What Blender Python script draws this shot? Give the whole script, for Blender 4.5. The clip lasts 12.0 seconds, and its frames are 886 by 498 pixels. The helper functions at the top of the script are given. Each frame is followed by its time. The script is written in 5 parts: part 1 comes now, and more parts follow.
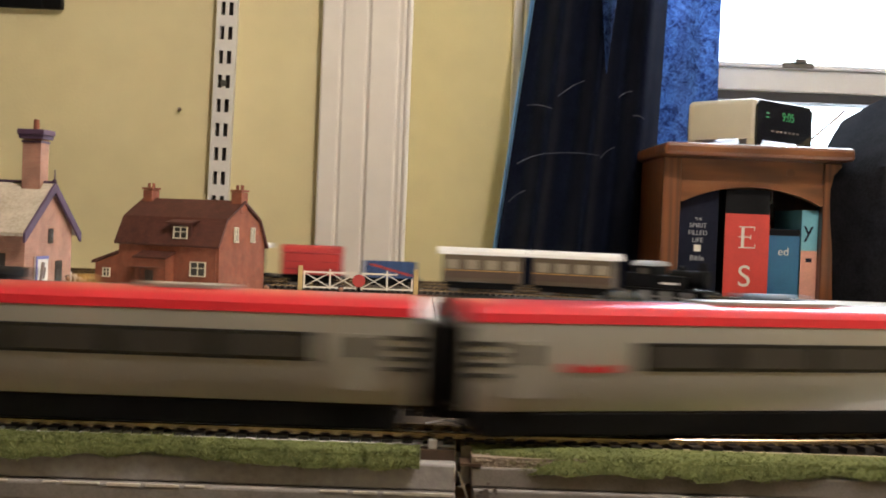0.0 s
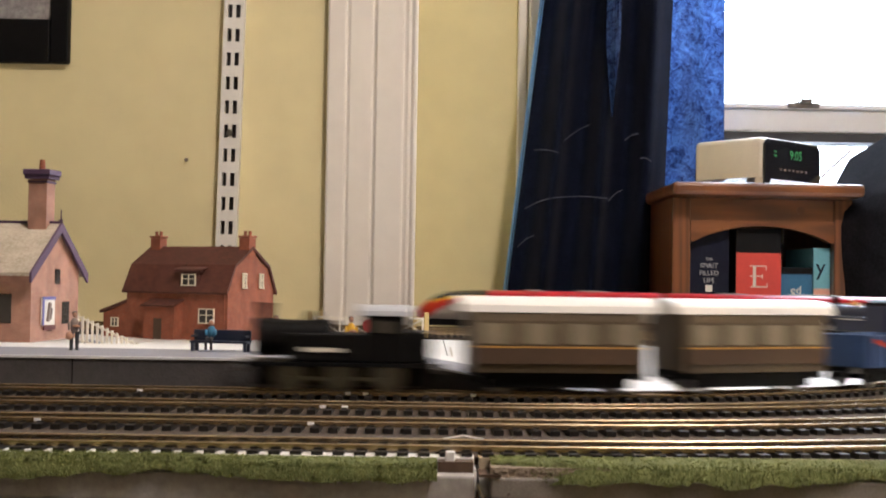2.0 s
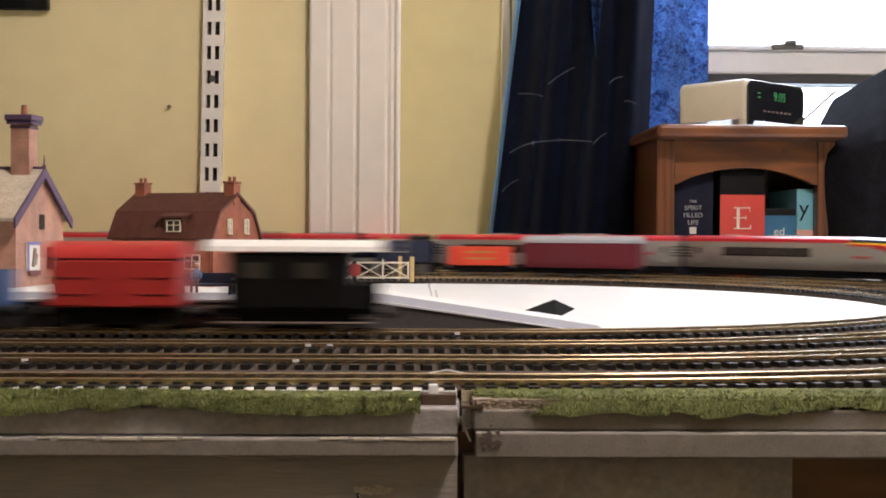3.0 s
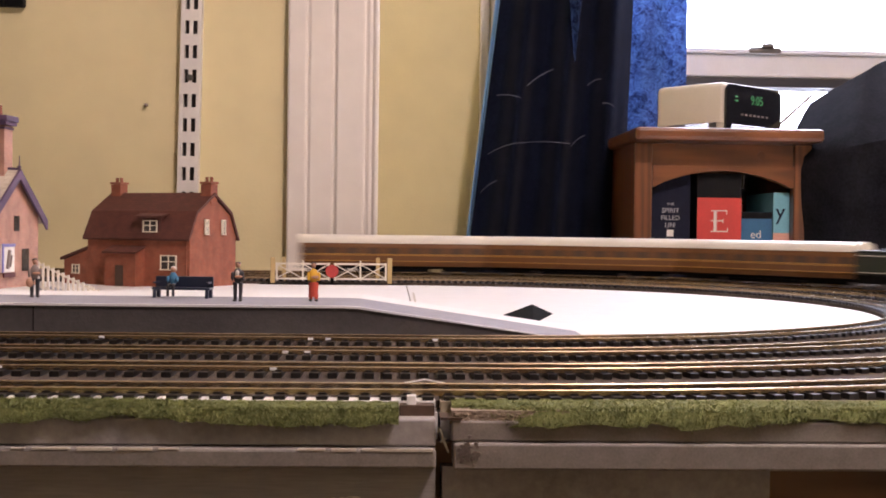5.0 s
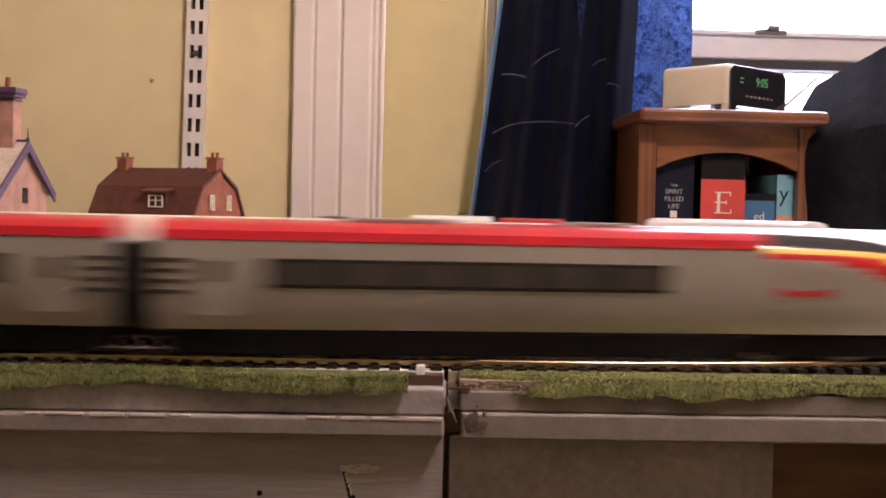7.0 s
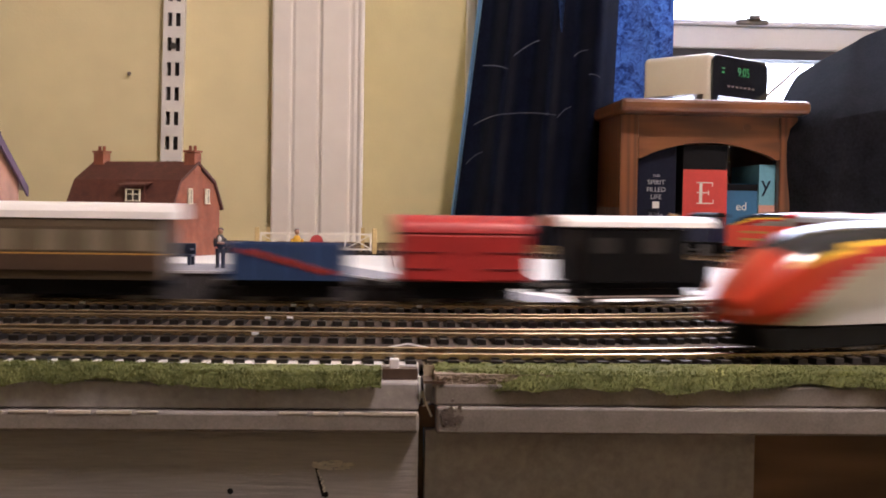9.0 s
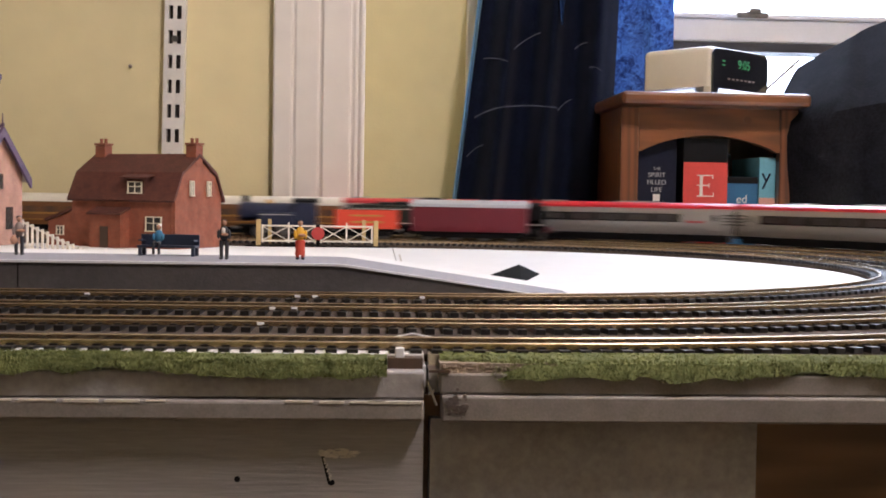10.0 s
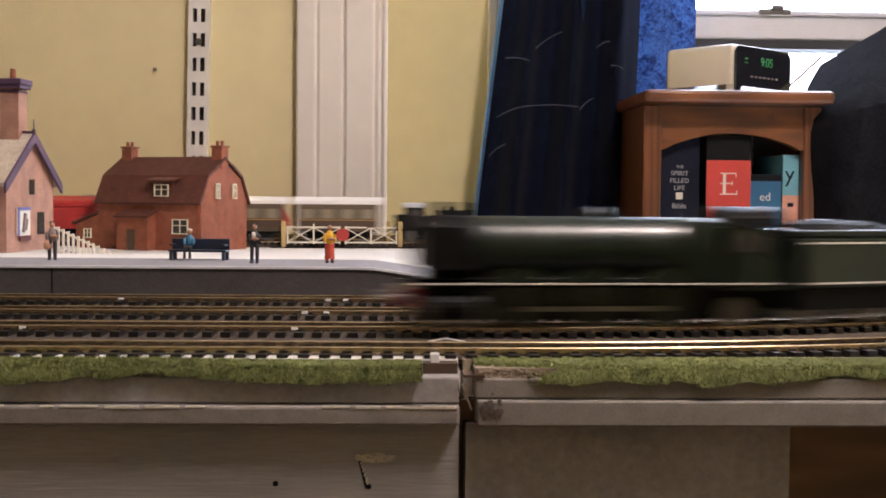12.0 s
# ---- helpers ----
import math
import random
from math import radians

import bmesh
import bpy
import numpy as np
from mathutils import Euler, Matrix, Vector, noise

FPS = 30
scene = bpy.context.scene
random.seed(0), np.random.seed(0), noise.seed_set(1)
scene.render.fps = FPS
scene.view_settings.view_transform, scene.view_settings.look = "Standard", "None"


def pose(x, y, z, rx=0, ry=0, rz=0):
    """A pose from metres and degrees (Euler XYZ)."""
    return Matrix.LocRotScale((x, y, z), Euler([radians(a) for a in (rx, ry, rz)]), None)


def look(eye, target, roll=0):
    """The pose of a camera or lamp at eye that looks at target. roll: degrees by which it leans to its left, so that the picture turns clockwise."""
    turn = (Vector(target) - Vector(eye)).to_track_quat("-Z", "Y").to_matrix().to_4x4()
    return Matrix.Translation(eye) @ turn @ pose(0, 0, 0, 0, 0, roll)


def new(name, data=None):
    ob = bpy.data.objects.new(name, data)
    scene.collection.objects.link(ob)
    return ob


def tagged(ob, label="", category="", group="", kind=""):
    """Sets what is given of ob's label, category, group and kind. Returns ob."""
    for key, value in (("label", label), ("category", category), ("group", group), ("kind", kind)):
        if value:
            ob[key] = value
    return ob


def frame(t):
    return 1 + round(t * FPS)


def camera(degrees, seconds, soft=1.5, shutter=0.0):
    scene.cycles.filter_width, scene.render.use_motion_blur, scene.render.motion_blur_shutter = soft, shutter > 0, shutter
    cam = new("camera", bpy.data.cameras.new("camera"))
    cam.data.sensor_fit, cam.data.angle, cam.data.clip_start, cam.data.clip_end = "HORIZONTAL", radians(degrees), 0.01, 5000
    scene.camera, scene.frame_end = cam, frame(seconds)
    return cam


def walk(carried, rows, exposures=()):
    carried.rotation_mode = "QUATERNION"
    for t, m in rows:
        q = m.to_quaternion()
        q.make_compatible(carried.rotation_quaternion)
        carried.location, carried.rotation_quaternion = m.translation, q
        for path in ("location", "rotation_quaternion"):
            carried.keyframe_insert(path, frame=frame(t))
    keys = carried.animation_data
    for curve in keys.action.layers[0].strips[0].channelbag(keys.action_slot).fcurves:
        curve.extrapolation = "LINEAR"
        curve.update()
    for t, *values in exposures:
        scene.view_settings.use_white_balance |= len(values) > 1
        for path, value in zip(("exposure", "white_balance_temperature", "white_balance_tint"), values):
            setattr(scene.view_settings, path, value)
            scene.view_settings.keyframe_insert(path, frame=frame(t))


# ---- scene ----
cam = camera(40.2, 12.0, soft=1.8, shutter=0.65)
PATH = [
    (0, (0.116, -0.024, 0.08), (0.156, 1.976, 0.041), 2.2),
    (0.5, (0.125, -0.029, 0.079), (0.165, 1.971, 0.044), 1.7),
    (1, (0.123, -0.028, 0.072), (0.161, 1.971, 0.059), 1.9),
    (1.5, (0.119, -0.023, 0.063), (0.16, 1.975, 0.133), 1.7),
    (2, (0.115, -0.014, 0.062), (0.139, 1.985, 0.119), 0.9),
    (2.5, (0.117, -0.018, 0.058), (0.152, 1.982, 0.039), 0.5),
    (4.5, (0.115, -0.017, 0.06), (0.192, 1.981, 0.023), 0.7),
    (5, (0.116, -0.016, 0.062), (0.201, 1.982, 0.03), 0.7),
    (5.5, (0.116, -0.021, 0.06), (0.212, 1.976, 0.015), 0.8),
    (6, (0.115, -0.021, 0.06), (0.204, 1.977, 0.006), 0.9),
    (6.5, (0.112, -0.016, 0.059), (0.206, 1.981, -0.002), 1.1),
    (7, (0.113, -0.02, 0.059), (0.196, 1.978, -0.005), 1.3),
    (9, (0.117, -0.011, 0.058), (0.226, 1.984, -0.017), 0.9),
    (9.5, (0.116, -0.014, 0.058), (0.224, 1.981, -0.022), 0.8),
    (10, (0.115, -0.014, 0.057), (0.225, 1.981, -0.029), 0.9),
    (10.5, (0.113, -0.016, 0.057), (0.206, 1.98, -0.03), 1.1),
    (11, (0.113, -0.015, 0.058), (0.199, 1.981, -0.026), 0.9),
    (11.5, (0.109, -0.017, 0.058), (0.182, 1.98, -0.027), 0.8),
    (12, (0.11, -0.018, 0.06), (0.187, 1.979, -0.03), 0.5),
]
walk(cam, [(t, look(eye, target, roll)) for t, eye, target, roll in PATH],
     exposures=[(0, 0.0, 6250, 11), (2.7, 0.0, 6100, 16), (4.6, 0.0, 6200, 24), (5.5, 0.0, 6400, 38), (6.2, 0.0, 6400, 38), (7.2, 0.0, 6650, 36), (8.9, 0.0, 6200, 28), (9.6, 0.0, 5850, 20), (10.8, 0.0, 5850, 20), (12, 0.0, 6100, 21)])

# ---- light ----
FLOOR_Z, CEIL_Z = -0.62, 1.75
world = bpy.data.worlds.new("world")
scene.world = world
world.use_nodes = True
wn = world.node_tree
sky = wn.nodes.new("ShaderNodeTexSky")
sky.sky_type, sky.sun_disc = "NISHITA", False
sky.sun_elevation, sky.sun_rotation = radians(32), radians(200)
wn.links.new(sky.outputs["Color"], wn.nodes["Background"].inputs["Color"])
wn.nodes["Background"].inputs["Strength"].default_value = 0.15
sun = new("sun", bpy.data.lights.new("sun", "SUN"))
sun.data.energy, sun.data.angle, sun.data.color = 1.2, radians(10), (1.0, 0.95, 0.88)
sun.matrix_world = look((-1.2, 3.0, 3.2), (0, 0, 0))
# daylight in the window's opening
day = new("window_light", bpy.data.lights.new("window_light", "AREA"))
day.data.shape, day.data.size, day.data.size_y = "RECTANGLE", 1.0, 0.95
day.data.energy, day.data.color = 27.0, (0.80, 0.90, 1.0)
day.matrix_world = look((0.93, 2.10, 0.66), (0.75, 1.0, 0.1))
# warm bulb of the ceiling lamp
bulb = new("ceiling_bulb", bpy.data.lights.new("ceiling_bulb", "POINT"))
bulb.data.energy, bulb.data.color, bulb.data.shadow_soft_size = 76.0, (1.0, 0.87, 0.755), 0.13
bulb.location = (0.70, 0.08, 1.28)

# ---- materials ----
def mat(name, color, rough=0.6, metal=0.0, var=0.12, scale=40.0, bump=0.0, bump_scale=200.0, coat=0.0, emit=0.0, second=None, sheen=0.0, trans=0.0):
    """Base colour varied by two scales of noise, with fine relief."""
    m = bpy.data.materials.new(name)
    m.use_nodes = True
    t = m.node_tree
    b = t.nodes["Principled BSDF"]
    tc = t.nodes.new("ShaderNodeTexCoord")
    n1, n2 = t.nodes.new("ShaderNodeTexNoise"), t.nodes.new("ShaderNodeTexNoise")
    n1.inputs["Scale"].default_value, n2.inputs["Scale"].default_value = scale, scale * 7
    n1.inputs["Detail"].default_value = n2.inputs["Detail"].default_value = 3
    add = t.nodes.new("ShaderNodeMath")
    add.operation = "ADD"
    t.links.new(tc.outputs["Object"], n1.inputs["Vector"])
    t.links.new(tc.outputs["Object"], n2.inputs["Vector"])
    t.links.new(n1.outputs["Fac"], add.inputs[0])
    t.links.new(n2.outputs["Fac"], add.inputs[1])
    ramp = t.nodes.new("ShaderNodeMapRange")
    ramp.inputs["From Min"].default_value, ramp.inputs["From Max"].default_value = 0.65, 1.35
    t.links.new(add.outputs[0], ramp.inputs["Value"])
    mix = t.nodes.new("ShaderNodeMix")
    mix.data_type = "RGBA"
    lo = second or tuple(c * (1 - var) for c in color)
    hi = color if second else tuple(min(1, c * (1 + var)) for c in color)
    mix.inputs["A"].default_value, mix.inputs["B"].default_value = (*lo, 1), (*hi, 1)
    t.links.new(ramp.outputs["Result"], mix.inputs["Factor"])
    t.links.new(mix.outputs["Result"], b.inputs["Base Color"])
    b.inputs["Roughness"].default_value, b.inputs["Metallic"].default_value = rough, metal
    b.inputs["Coat Weight"].default_value = coat
    b.inputs["Sheen Weight"].default_value = sheen
    b.inputs["Transmission Weight"].default_value = trans
    if emit:
        b.inputs["Emission Color"].default_value, b.inputs["Emission Strength"].default_value = (*color, 1), emit
    if bump:
        nb, bp = t.nodes.new("ShaderNodeTexNoise"), t.nodes.new("ShaderNodeBump")
        nb.inputs["Scale"].default_value, nb.inputs["Detail"].default_value = bump_scale, 4
        bp.inputs["Strength"].default_value, bp.inputs["Distance"].default_value = bump, 0.002
        t.links.new(tc.outputs["Object"], nb.inputs["Vector"])
        t.links.new(nb.outputs["Fac"], bp.inputs["Height"])
        t.links.new(bp.outputs["Normal"], b.inputs["Normal"])
    return m


def dull(m, level=0.12):
    """Cloth and chalky paint with hardly any gloss."""
    m.node_tree.nodes["Principled BSDF"].inputs["Specular IOR Level"].default_value = level
    return m


def brick_mat(name, c1, c2, mortar, width=0.0032, high=0.0011):
    """Moulded brick courses at model scale."""
    m = mat(name, c1, 0.75)
    t = m.node_tree
    b = t.nodes["Principled BSDF"]
    tc, br, sep, com = (t.nodes.new(k) for k in ("ShaderNodeTexCoord", "ShaderNodeTexBrick", "ShaderNodeSeparateXYZ", "ShaderNodeCombineXYZ"))
    add = t.nodes.new("ShaderNodeMath")
    add.operation = "ADD"
    t.links.new(tc.outputs["Object"], sep.inputs[0])
    t.links.new(sep.outputs["X"], add.inputs[0])
    t.links.new(sep.outputs["Y"], add.inputs[1])
    t.links.new(add.outputs[0], com.inputs["X"])
    t.links.new(sep.outputs["Z"], com.inputs["Y"])
    t.links.new(com.outputs[0], br.inputs["Vector"])
    br.inputs["Scale"].default_value = 1.0
    br.inputs["Brick Width"].default_value, br.inputs["Row Height"].default_value, br.inputs["Mortar Size"].default_value = width, high, 0.00016
    br.inputs["Color1"].default_value, br.inputs["Color2"].default_value, br.inputs["Mortar"].default_value = (*c1, 1), (*c2, 1), (*mortar, 1)
    nz, mx = t.nodes.new("ShaderNodeTexNoise"), t.nodes.new("ShaderNodeMix")
    nz.inputs["Scale"].default_value = 90
    t.links.new(tc.outputs["Object"], nz.inputs["Vector"])
    mx.data_type, mx.blend_type = "RGBA", "OVERLAY"
    mx.inputs["Factor"].default_value = 0.45
    t.links.new(br.outputs["Color"], mx.inputs["A"])
    t.links.new(nz.outputs["Fac"], mx.inputs["B"])
    t.links.new(mx.outputs["Result"], b.inputs["Base Color"])
    return m


def wood_mat(name, light, dark, scale=14.0, rough=0.35, coat=0.4, axis=(1, 12, 12)):
    m = bpy.data.materials.new(name)
    m.use_nodes = True
    t = m.node_tree
    b = t.nodes["Principled BSDF"]
    tc, mp, nz, wv, rp = (t.nodes.new(k) for k in ("ShaderNodeTexCoord", "ShaderNodeMapping", "ShaderNodeTexNoise", "ShaderNodeTexWave", "ShaderNodeValToRGB"))
    mp.inputs["Scale"].default_value = axis
    t.links.new(tc.outputs["Object"], mp.inputs["Vector"])
    for n in (nz, wv):
        t.links.new(mp.outputs["Vector"], n.inputs["Vector"])
    nz.inputs["Scale"].default_value, nz.inputs["Detail"].default_value = scale, 6
    wv.inputs["Scale"].default_value, wv.inputs["Distortion"].default_value = scale * 0.35, 6
    mx = t.nodes.new("ShaderNodeMix")
    mx.inputs["Factor"].default_value = 0.35
    t.links.new(nz.outputs["Fac"], mx.inputs["A"])
    t.links.new(wv.outputs["Fac"], mx.inputs["B"])
    t.links.new(mx.outputs["Result"], rp.inputs["Fac"])
    rp.color_ramp.elements[0].position, rp.color_ramp.elements[1].position = 0.3, 0.72
    rp.color_ramp.elements[0].color, rp.color_ramp.elements[1].color = (*dark, 1), (*light, 1)
    t.links.new(rp.outputs["Color"], b.inputs["Base Color"])
    b.inputs["Roughness"].default_value, b.inputs["Coat Weight"].default_value = rough, coat
    b.inputs["Coat Roughness"].default_value = 0.25
    return m


M_WALL = mat("yellow_emulsion", (0.74, 0.645, 0.365), 0.75, var=0.05, scale=3, bump=0.12, bump_scale=260)
M_WHITE = mat("white_gloss_paint", (0.78, 0.73, 0.66), 0.38, var=0.04, scale=6, bump=0.05, bump_scale=80)
M_CEIL = mat("ceiling_white", (0.8, 0.78, 0.73), 0.9, var=0.03, scale=3)
M_FLOOR = mat("brown_carpet", (0.16, 0.11, 0.075), 0.95, var=0.3, scale=30, bump=0.6, bump_scale=900)
M_BOARD = mat("white_board_paint", (0.80, 0.79, 0.77), 0.55, var=0.04, scale=9, bump=0.06, bump_scale=300)
M_BED = mat("dark_trackbed", (0.080, 0.060, 0.045), 0.9, var=0.35, scale=70, bump=0.7, bump_scale=1400)
M_FASCIA = mat("grey_painted_timber", (0.310, 0.292, 0.288), 0.55, var=0.24, scale=48, bump=0.09, bump_scale=700)
M_BRUSHED = mat("brushed_dark_grey_paint", (0.335, 0.315, 0.308), 0.6, second=(0.24, 0.226, 0.221), scale=34, bump=0.12, bump_scale=160)
brn = M_BRUSHED.node_tree
mpb, tcb = brn.nodes.new("ShaderNodeMapping"), brn.nodes["Texture Coordinate"]
mpb.inputs["Scale"].default_value = (0.35, 1.0, 5.0)   # horizontal brush marks
brn.links.new(tcb.outputs["Object"], mpb.inputs["Vector"])
for nd in [n for n in brn.nodes if n.bl_idname == "ShaderNodeTexNoise"]:
    brn.links.new(mpb.outputs["Vector"], nd.inputs["Vector"])
M_LEDGE = mat("speckled_grey_brown_paint", (0.27, 0.245, 0.225), 0.65, second=(0.185, 0.165, 0.150), scale=170, bump=0.05, bump_scale=1200)
M_TAN = mat("tan_card_underlay", (0.42, 0.36, 0.25), 0.8, second=(0.30, 0.25, 0.17), scale=120)
M_WORN = mat("bare_worn_edge", (0.66, 0.61, 0.52), 0.6, second=(0.42, 0.38, 0.32), scale=110)
M_UNDER = wood_mat("brown_wood_under", (0.22, 0.12, 0.06), (0.10, 0.055, 0.028), 9, 0.5, 0.1)
M_GRASS = mat("grass_flock", (0.20, 0.225, 0.075), 0.95, second=(0.06, 0.075, 0.02), scale=160)
M_BLADE = mat("grass_fibre", (0.30, 0.33, 0.115), 0.9, second=(0.075, 0.09, 0.024), scale=220)
M_SLEEPER = dull(mat("black_plastic_sleeper", (0.016, 0.0135, 0.012), 0.40, var=0.3, scale=120), 0.35)
M_RAIL = mat("nickel_silver_rail", (0.54, 0.43, 0.29), 0.27, metal=1.0, second=(0.38, 0.28, 0.18), scale=90)
M_WPLAST = mat("white_plastic", (0.82, 0.82, 0.84), 0.4, var=0.03)
M_PLAT = mat("grey_platform_top", (0.27, 0.27, 0.30), 0.8, var=0.1, scale=60, bump=0.2, bump_scale=900)
M_PLATF = mat("dark_platform_face", (0.055, 0.05, 0.05), 0.7, var=0.2, scale=50, bump=0.2, bump_scale=600)
M_PLATE = mat("platform_edge_white", (0.62, 0.62, 0.64), 0.7, var=0.06)
M_BLACK = dull(mat("matt_black", (0.004, 0.004, 0.0045), 0.55, var=0.3, scale=90), 0.12)
M_BLACKCARD = dull(mat("black_card", (0.006, 0.006, 0.006), 0.95))
M_STEEL = mat("wheel_steel", (0.20, 0.195, 0.19), 0.38, metal=1.0)
M_SILVER = mat("silver_grey_train_paint", (0.46, 0.445, 0.42), 0.33, metal=0.6, var=0.03, coat=0.2)
M_RED = mat("red_train_paint", (0.52, 0.016, 0.026), 0.32, var=0.04, coat=0.4)
M_ORANGE = mat("orange_red_nose_paint", (0.50, 0.040, 0.012), 0.3, var=0.06, coat=0.4)
M_YELLOW = mat("yellow_line_paint", (0.85, 0.50, 0.03), 0.4)
M_GLASSBLK = mat("dark_window_band", (0.012, 0.012, 0.014), 0.12, var=0.1, coat=0.3)
M_TEAK = mat("teak_brown_paint", (0.20, 0.085, 0.022), 0.42, second=(0.12, 0.05, 0.015), scale=60)
M_GOLD = mat("gold_lining", (0.50, 0.27, 0.055), 0.45)
M_CREAM = mat("cream_roof_paint", (0.72, 0.68, 0.58), 0.42, var=0.05, coat=0.2)
M_WROOF = mat("white_roof_paint", (0.85, 0.83, 0.80), 0.42, var=0.04)
M_GREEN = mat("loco_green_paint", (0.004, 0.012, 0.006), 0.36, var=0.15, coat=0.06)
M_OLIVE = mat("olive_coach_paint", (0.20, 0.17, 0.10), 0.5, var=0.12)
M_DKOLIVE = mat("brown_olive_coach_paint", (0.095, 0.068, 0.040), 0.5, var=0.15)
# beige squares for the short coaches' windows, lighter than the body
M_BEIGE = mat("beige_coach_window", (0.25, 0.215, 0.155), 0.4, var=0.12)
M_DKBROWN = mat("dark_brown_coach_paint", (0.075, 0.045, 0.028), 0.5, var=0.15)
M_BLUE = mat("blue_wagon_paint", (0.026, 0.066, 0.18), 0.45, var=0.12)
M_DKBLUE = mat("dark_blue_loco_paint", (0.012, 0.018, 0.05), 0.36, coat=0.15)
M_WRED = mat("red_wagon_paint", (0.42, 0.028, 0.026), 0.42, var=0.1)
M_ORWAG = mat("orange_red_wagon_paint", (0.72, 0.07, 0.03), 0.42, var=0.1)
M_MAROON = mat("maroon_van_paint", (0.125, 0.008, 0.018), 0.4, var=0.12, coat=0.2)
M_SROOF = mat("silver_roof_paint", (0.42, 0.44, 0.48), 0.35, var=0.08)
M_BRICK = brick_mat("red_brick_model", (0.30, 0.078, 0.035), (0.245, 0.06, 0.028), (0.24, 0.105, 0.06))
M_PINK = brick_mat("pink_brick_model", (0.40, 0.185, 0.125), (0.33, 0.15, 0.105), (0.40, 0.26, 0.19))
M_TILE = brick_mat("brown_tile_roof_model", (0.115, 0.034, 0.021), (0.090, 0.027, 0.017), (0.055, 0.018, 0.012), 0.003, 0.0022)
M_SLATE = mat("weathered_cream_slate", (0.58, 0.52, 0.42), 0.8, second=(0.36, 0.30, 0.22), scale=60, bump=0.3, bump_scale=500)
M_PURPLE = mat("purple_bargeboard", (0.085, 0.046, 0.092), 0.6)
M_CFRAME = mat("cream_window_frame", (0.74, 0.68, 0.52), 0.5)
M_PANE = mat("dark_model_pane", (0.05, 0.045, 0.04), 0.15)
M_GATEPOST = mat("ochre_gate_post", (0.55, 0.40, 0.17), 0.6)
M_GATE = mat("cream_gate_plastic", (0.80, 0.75, 0.64), 0.5, var=0.04)
M_DISC = mat("red_disc", (0.42, 0.040, 0.034), 0.5)
M_BENCH = mat("navy_bench_plastic", (0.015, 0.022, 0.045), 0.4)
M_FLESH = mat("figure_tan", (0.45, 0.24, 0.15), 0.6)
M_FTEAL = mat("figure_teal", (0.045, 0.19, 0.33), 0.6)
M_FDARK = mat("figure_dark_suit", (0.03, 0.03, 0.035), 0.6)
M_FYEL = mat("figure_yellow", (0.75, 0.42, 0.03), 0.6)
M_FRED = mat("figure_red_skirt", (0.50, 0.06, 0.03), 0.6)
M_FGREY = mat("figure_grey", (0.22, 0.17, 0.15), 0.6)
M_FWHITE = mat("figure_white", (0.75, 0.72, 0.66), 0.6)
M_PINE = wood_mat("lacquered_pine", (0.225, 0.074, 0.019), (0.115, 0.036, 0.010), 7, 0.34, 0.45)
M_PINEV = wood_mat("lacquered_pine_upright", (0.20, 0.064, 0.017), (0.105, 0.033, 0.009), 7, 0.36, 0.4, (12, 12, 1))
M_RADIO = mat("ivory_radio_plastic", (0.70, 0.64, 0.52), 0.35, var=0.03, coat=0.2)
M_DIGIT = mat("green_digits", (0.03, 0.30, 0.08), 0.5, var=0.0, emit=0.05)
M_CURTAIN = dull(mat("navy_curtain_cloth", (0.012, 0.018, 0.045), 0.88, second=(0.007, 0.010, 0.026), scale=35, bump=0.5, bump_scale=500, sheen=0.08))
M_LINING = mat("pale_blue_curtain_lining", (0.30, 0.52, 0.80), 0.8)
M_THREAD = mat("pale_curtain_thread", (0.085, 0.097, 0.135), 0.9)
M_VEIL = mat("blue_cloth_painted_crinkles", (0.05, 0.12, 0.34), 0.5, second=(0.02, 0.05, 0.2), scale=60, bump=1.0, bump_scale=90)
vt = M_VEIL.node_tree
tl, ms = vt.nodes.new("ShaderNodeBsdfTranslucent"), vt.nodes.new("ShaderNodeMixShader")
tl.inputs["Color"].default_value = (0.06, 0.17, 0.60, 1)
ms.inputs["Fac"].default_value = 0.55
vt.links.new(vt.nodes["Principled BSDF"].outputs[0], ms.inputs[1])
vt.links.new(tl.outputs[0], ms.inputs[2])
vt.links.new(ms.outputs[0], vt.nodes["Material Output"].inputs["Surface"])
# crinkle highlights and shade are painted as bright and dark blue noise
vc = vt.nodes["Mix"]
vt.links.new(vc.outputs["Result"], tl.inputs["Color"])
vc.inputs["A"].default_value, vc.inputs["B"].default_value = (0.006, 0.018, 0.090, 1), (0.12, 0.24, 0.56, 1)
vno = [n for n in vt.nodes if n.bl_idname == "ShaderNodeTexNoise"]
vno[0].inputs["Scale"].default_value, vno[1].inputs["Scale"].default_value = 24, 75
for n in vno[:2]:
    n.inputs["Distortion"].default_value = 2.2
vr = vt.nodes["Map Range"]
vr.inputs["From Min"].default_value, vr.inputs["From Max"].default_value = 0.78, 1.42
M_COAT = dull(mat("charcoal_navy_cloth", (0.022, 0.022, 0.027), 1.0, var=0.35, scale=30, bump=0.5, bump_scale=350))
M_BOOKN = dull(mat("navy_book_cover", (0.012, 0.014, 0.028), 0.75, var=0.15))
M_BOOKR = mat("red_book_spine", (0.62, 0.055, 0.04), 0.5, var=0.08)
M_BOOKB = mat("blue_book_spine", (0.025, 0.14, 0.28), 0.45, var=0.1)
M_BOOKC = mat("pale_cyan_book_spine", (0.16, 0.42, 0.50), 0.5, var=0.1)
M_BOOKP = mat("pink_book_spine", (0.72, 0.36, 0.26), 0.5)
M_BOOKK = dull(mat("black_book_cover", (0.010, 0.010, 0.011), 0.75))
M_PAPER = mat("book_paper", (0.68, 0.63, 0.52), 0.9)
